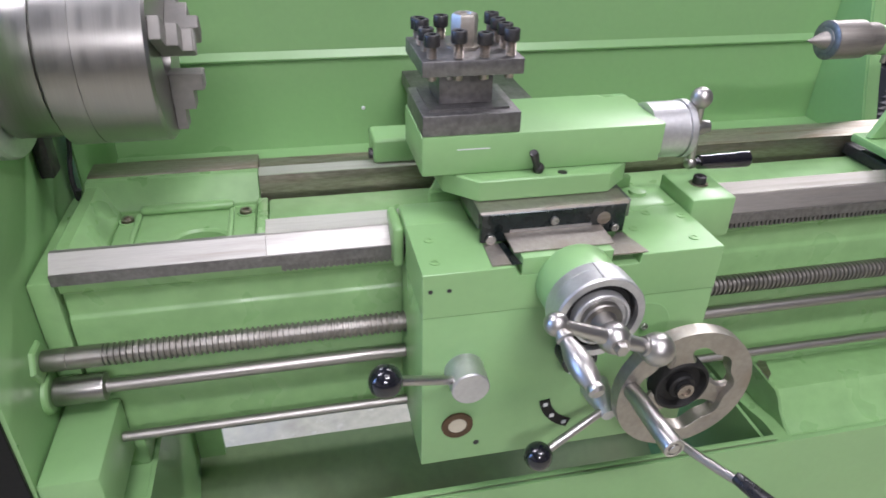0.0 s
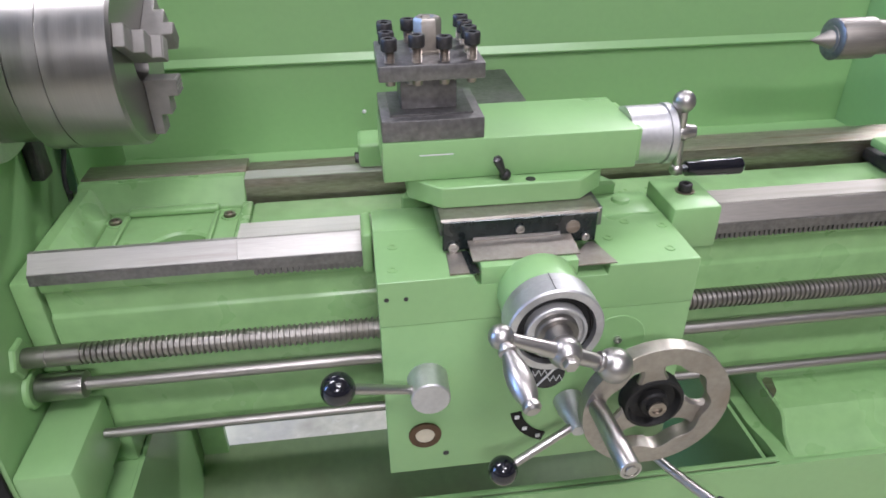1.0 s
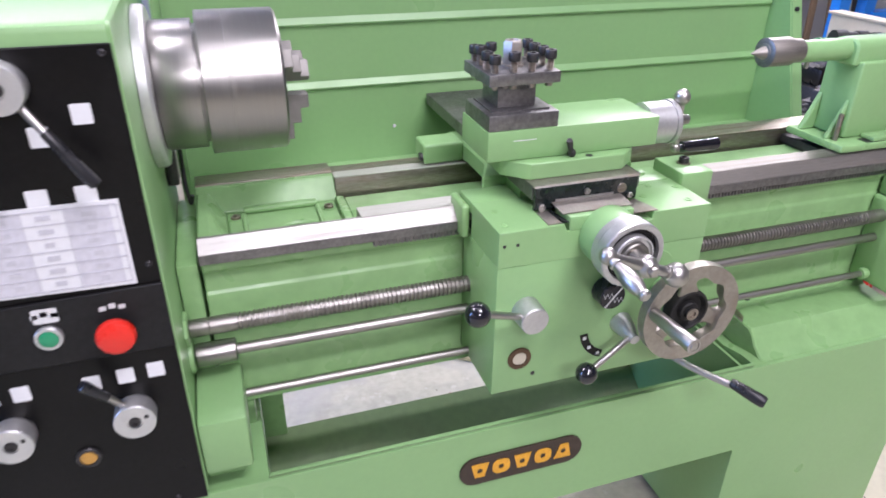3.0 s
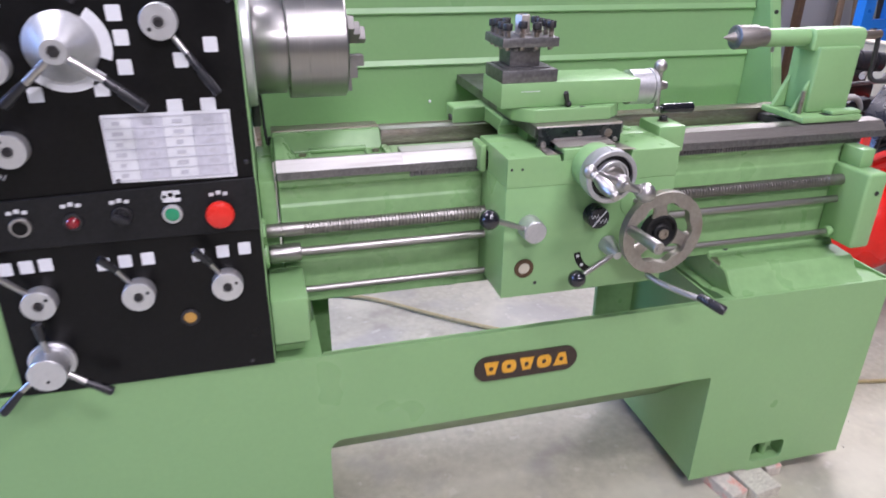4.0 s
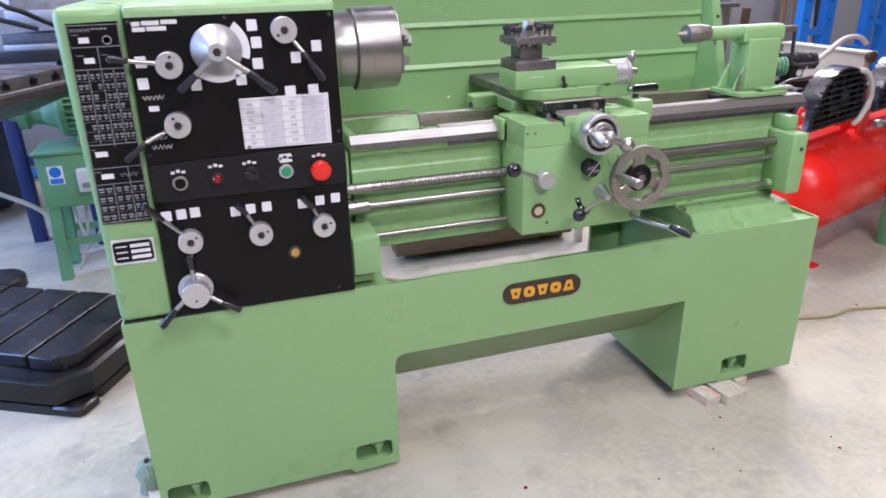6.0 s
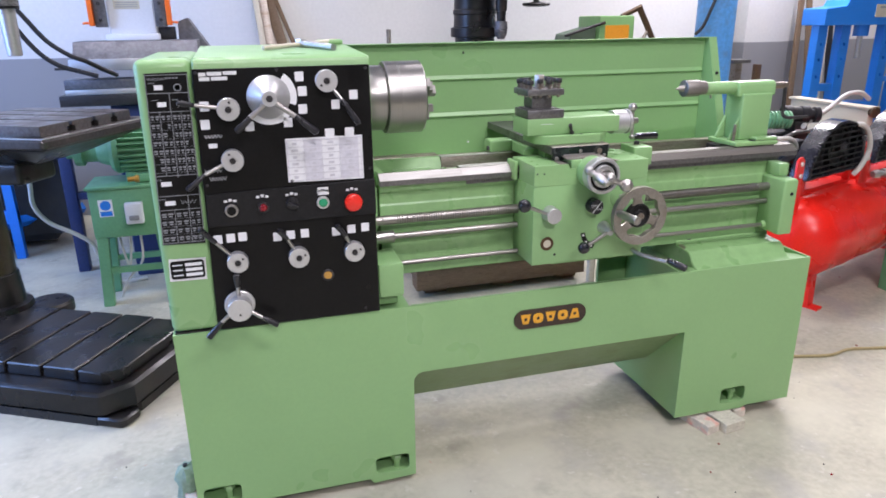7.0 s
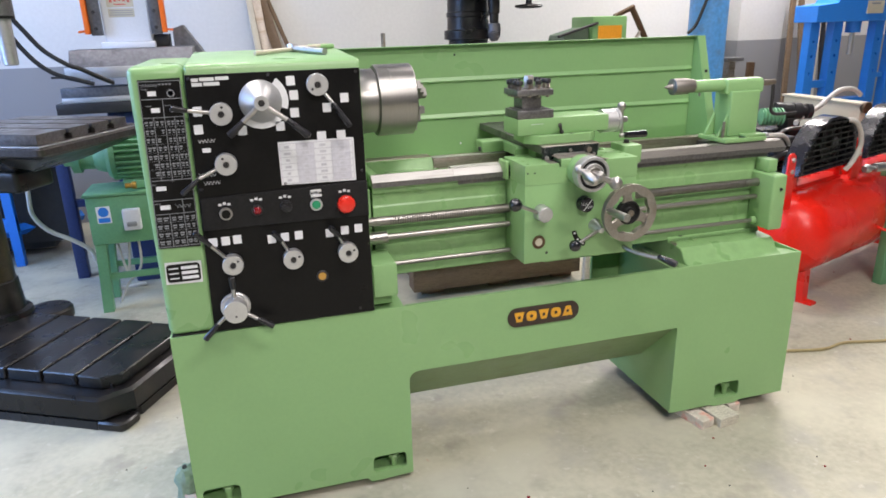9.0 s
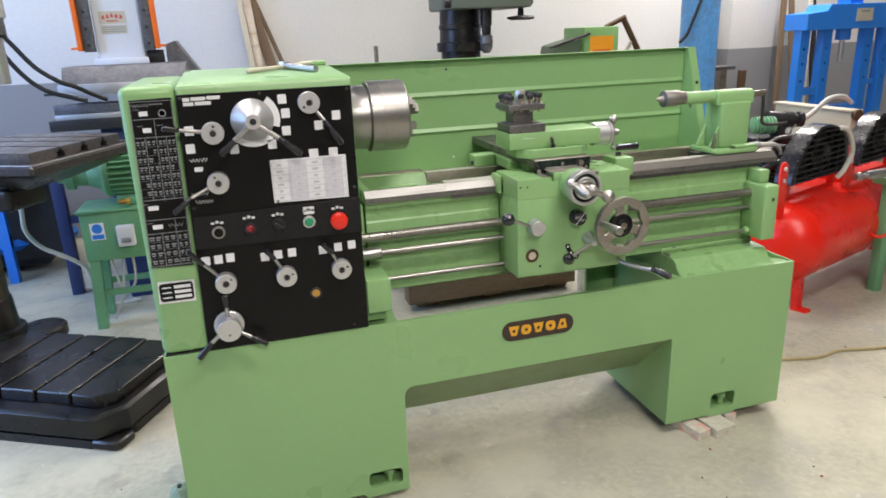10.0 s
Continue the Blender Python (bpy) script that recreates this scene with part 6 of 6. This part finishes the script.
for k in range(2):
    gx, gw, gz, gh = -0.355 + 0.66 * k, 0.53, 0.625, 0.255
    outl = [(gx + u * gw, gz + v * gh) for u, v in GUARD]
    inn = [(gx + (0.5 + (u - 0.5) * 0.9) * gw, gz + (0.45 + (v - 0.45) * 0.88) * gh) for u, v in GUARD]
    gd = part("belt_guard", prism(outl, -0.04, 0.055, "xz", [inn], None, 0.006), GUARDBLACK, cp, "glossy black ventilated belt guard", CM)
    part("guard_back", prism(inn, 0.045, 0.052, "xz"), OXIDE, gd, "", CM)
    for i in range(8):
        v = 0.1 + i * 0.11
        lo = max(u for u, w in GUARD[:7] if w <= v) + 0.02
        hi = min(u for u, w in GUARD[6:] if w <= v + 0.1) if v < 0.9 else 0.72
        part("slat", box(gx + lo * gw, gx + hi * gw - 0.01, -0.042, -0.034, gz + v * gh, gz + v * gh + 0.006), RUBBER, gd, "", CM)
    for i in range(5):
        x = gx + (0.22 + i * 0.15) * gw
        part("slat", box(x - 0.003, x + 0.003, -0.034, -0.03, gz + 0.02, gz + (0.74 if i in (0, 4) else 0.92) * gh), RUBBER, gd, "", CM)
    wh = part("pulley", rev((gx + 0.36, 0.04, gz + 0.12), (0, -1, 0), [(0, 0.105), (0.03, 0.105), (0.03, 0.088), (0.02, 0.084), (0.02, 0.03), (0.05, 0.028), (0.05, 0)], 28), BLACKIRON, gd, "", CM)
    part("pulley_hub", rev((gx + 0.36, -0.011, gz + 0.12), (0, -1, 0), [(0, 0.026), (0.008, 0.022), (0.009, 0)], 20), PLATE, wh, "", CM)
    part("motor_pulley", rev((gx + 0.12, 0.04, gz + 0.09), (0, -1, 0), [(0, 0.05), (0.03, 0.05), (0.03, 0.02), (0.045, 0.018), (0.045, 0)], 24), BLACKIRON, gd, "", CM)
    for bx0, bz in ((gx - 0.095, 0.53), (gx + gw + 0.005, 0.53)):
        br = part("bracket", prism([(bx0, bz - 0.05), (bx0 + 0.07, bz - 0.05), (bx0 + 0.065, bz + 0.2), (bx0 + 0.045, bz + 0.215), (bx0 + 0.02, bz + 0.215), (bx0 + 0.004, bz + 0.2)], -0.03, -0.018, "xz", bev=0.003), REDPAINT, cp, "red guard bracket", CM)
        for dz in (0.13, 0.185):
            part("bracket_bolt", hexhead((bx0 + 0.035, -0.03, bz + dz), (0, -1, 0), 0.011, 0.008), SATIN, br, "", CM)
    ox = gx + 0.16
    pump = part("pump", box(ox - 0.14, ox + 0.12, 0.09, 0.3, 0.56, 0.62, 0.02), BLACKIRON, cp, "dark pump block with cooling fins", CM)
    for i in range(7):
        part("fin", box(ox - 0.12, ox + 0.1, 0.1, 0.29, 0.6205 + i * 0.018, 0.6275 + i * 0.018, 0.002), BLACKIRON, pump, "", CM)
    part("head_cap", box(ox - 0.1, ox + 0.08, 0.12, 0.27, 0.6203, 0.775, 0.006), OXIDE, pump, "", CM)
    part("saddle", box(gx - 0.02, gx + gw + 0.02, 0.02, 0.2, 0.525, 0.5595, 0.004), REDPAINT, cp, "red pump saddle on the tank", CM)
    for fx in (gx + 0.03, gx + gw - 0.05):
        part("guard_foot", box(fx, fx + 0.03, 0.0, 0.03, 0.5598, 0.6248, 0.002), REDPAINT, gd, "", CM)
    part("hose", tube([(gx + 0.40, -0.02, 0.85), (gx + 0.44, -0.05, 0.845), (gx + 0.495, -0.06, 0.79), (gx + 0.52, -0.06, 0.71), (gx + 0.457, -0.06, 0.64), (gx + 0.44, -0.04, 0.60)], 0.0125), HOSE, cp, "braided pale hose", CM)
part("hose", tube([(-0.40, 0.14, 0.80), (-0.31, 0.12, 0.80), (-0.24, 0.12, 0.785), (-0.19, 0.12, 0.74), (-0.22, 0.11, 0.68), (-0.24, 0.1, 0.60)], 0.0125), HOSE, cp, "braided pale hose", CM)
part("manifold", rod((-0.42, 0.14, 0.80), (-0.37, 0.14, 0.80), 0.02, None, 16), SATIN, cp, "", CM)
part("intake_pipe", tube([(-0.4, 0.1, 0.66), (-0.3, 0.1, 0.70), (-0.2, 0.06, 0.71), (-0.12, 0.06, 0.69)], 0.02), OXIDE, cp, "", CM)

# dark pump unit behind the compressor
pu = thing("pump_unit", (2.45, 2.2, 0), "dark pump unit with green finned motor behind the compressor", "pump")
part("pedestal", box(2.3, 2.68, 2.12, 2.4, 0.0, 0.62, 0.008), OXIDE, pu)
blk = part("pump_block", box(2.32, 2.6, 2.13, 2.38, 0.6203, 0.70, 0.012, None, 2), BLACKIRON, pu, "ribbed black pump block")
for i in range(5):
    part("fin", box(2.335 + i * 0.028, 2.345 + i * 0.028, 2.12, 2.129, 0.625, 0.695), BLACKIRON, blk)
mprof = [(0, 0.0), (0, 0.03), (0.012, 0.068)]
for i in range(6):
    mprof += [(0.014 + i * 0.02, 0.056), (0.022 + i * 0.02, 0.056), (0.023 + i * 0.02, 0.072), (0.031 + i * 0.02, 0.072)]
mprof += [(0.14, 0.06), (0.142, 0.0)]
part("motor", rev((2.3, 2.2, 0.775), (0.94, -0.34, 0), [(a, r * 0.72) for a, r in mprof], 28), GREEN_FAR, pu, "small green ribbed motor")
drum = part("drum", rev((2.43, 2.22, 0.80), (0.95, -0.3, -0.03), [(0, 0.0), (0, 0.05), (0.05, 0.052), (0.052, 0.044), (0.1, 0.044), (0.102, 0.05), (0.15, 0.05), (0.152, 0.03), (0.18, 0.03), (0.182, 0.046), (0.21, 0.046), (0.212, 0.036), (0.206, 0.034), (0.206, 0)], 28), OXIDE, pu, "black drum with a brass end")
part("end_cap", rev((2.628, 2.158, 0.7935), (0.95, -0.3, -0.03), [(0, 0.033), (0.004, 0.03), (0.005, 0)], 24), BRASS, drum)
part("drum_foot", box(2.47, 2.56, 2.15, 2.23, 0.7003, 0.76, 0.004), OXIDE, pu)
part("pipe", tube([(2.33, 2.11, 0.66), (2.4, 2.09, 0.705), (2.5, 2.08, 0.715), (2.6, 2.1, 0.72), (2.66, 2.14, 0.735)], 0.011), DARK, pu, "bent steel pipe")
part("pipe", tube([(2.28, 2.1, 0.63), (2.36, 2.07, 0.655), (2.46, 2.06, 0.65), (2.52, 2.1, 0.64)], 0.008), DARK, pu)
part("pale_hose", tube([(2.50, 2.12, 0.735), (2.57, 2.17, 0.75), (2.69, 2.17, 0.809), (2.811, 2.17, 0.892), (2.889, 2.17, 0.911), (2.955, 2.17, 0.9), (3.004, 2.17, 0.866)], 0.014), HOSE, pu, "pale arched hose")

# cream cabinet behind the compressor
cc = thing("cream_cabinet", (3.075, 2.5, 0), "cream-painted steel cabinet behind the compressor", "cabinet")
part("carcass", box(3.05, 3.10, 2.2, 2.84, 0.0, 0.80, 0.006), CREAM, cc)
part("lid", box(3.035, 3.13, 2.19, 2.85, 0.8003, 0.815, 0.004), CREAM, cc)
part("knob", rev((3.075, 2.2, 0.785), (0, -1, 0), [(0, 0.03), (0.03, 0.036), (0.035, 0.03), (0.035, 0)], 20), BRASS, cc)

# green stand with a steel shaft
gs2 = thing("green_frame", (2.6, 1.5, 0), "green steel frame with a bright shaft end", "machine frame")
part("leg", box(2.455, 2.505, 1.36, 1.41, 0, 0.56, 0.003), GREEN_FAR, gs2)
part("leg", box(2.95, 3.0, 1.36, 1.41, 0, 0.56, 0.003), GREEN_FAR, gs2)
part("rail", box(2.506, 2.949, 1.365, 1.405, 0.3, 0.34), GREEN_FAR, gs2)
part("top", box(2.44, 3.02, 1.3, 1.46, 0.5603, 0.60, 0.004), GREEN_FAR, gs2)
part("shaft_block", box(2.6, 2.7, 1.32, 1.44, 0.6005, 0.66, 0.006), GREEN_FAR, gs2)
part("shaft", rev((2.22, 1.36, 0.63), (1, 0.02, 0.02), [(0, 0.0), (0.0, 0.015), (0.012, 0.02), (0.03, 0.02), (0.031, 0.012), (0.06, 0.012), (0.061, 0.022), (0.42, 0.022)], 24), GROUND, gs2, "bright steel shaft")

# pallet and cords on the floor behind the lathe
pa = thing("pallet", (0.75, 2.4, 0), "dirty wooden pallet on the floor", "pallet")
for i in range(3):
    part("runner", box(0.12, 1.055, 1.98 + i * 0.4, 2.08 + i * 0.4, 0.045, 0.16, 0.004), WOOD, pa)
for i in range(3):
    part("foot_board", box(0.18 + i * 0.37, 0.30 + i * 0.37, 2.05, 2.9, 0.0, 0.0445, 0.003), WOOD, pa)
for i in range(7):
    part("board", box(0.12 + i * 0.134, 0.246 + i * 0.134, 1.97, 2.95, 0.1603, 0.182, 0.003), WOOD, pa)
single("wood_batten", box(1.062, 1.098, 1.94, 1.968, 0, 0.26, 0.002), PALEWOOD, "pale upright wood batten at the pallet's corner", "batten")
single("floor_cord", tube([(-0.35, 2.0, 0.008), (-0.15, 1.92, 0.008), (0.05, 1.83, 0.008), (0.25, 1.66, 0.008), (0.45, 1.5, 0.008), (0.7, 1.35, 0.008)], 0.008), CORD, "yellowish cord lying on the floor", "cord")
single("floor_cord", tube([(1.22, 0.97, 0.006), (1.455, 0.911, 0.006), (1.62, 0.872, 0.006), (1.74, 0.89, 0.006), (1.87, 0.862, 0.006), (2.15, 0.80, 0.006), (2.7, 0.66, 0.006), (3.3, 0.7, 0.006)], 0.006), CORD, "thin yellowish cord on the floor", "cord")
rs = random.Random(11)
for label, mtl, n, r0, r1 in (("scattered small red paint chips on the floor", DIMRED, 34, 0.002, 0.007), ("scattered dark metal chips and crumbs on the floor", OXIDE, 70, 0.0015, 0.004)):
    chips = bmesh.new()
    for i in range(n):
        cx, cy = rs.uniform(-1.3, 2.4), rs.uniform(-0.6, 1.6)
        if -0.9 < cx < 1.2 and 0.55 < cy < 1.1:
            continue
        r = rs.uniform(r0, r1)
        prism([(cx + r * rs.uniform(0.5, 1) * math.cos(k * 1.047), cy + r * rs.uniform(0.5, 1) * math.sin(k * 1.047)) for k in range(6)], 0.0002, rs.uniform(0.001, 0.003), "xy", (), chips)
    single("floor_chips", chips, mtl, label, "debris", kind="stuff")
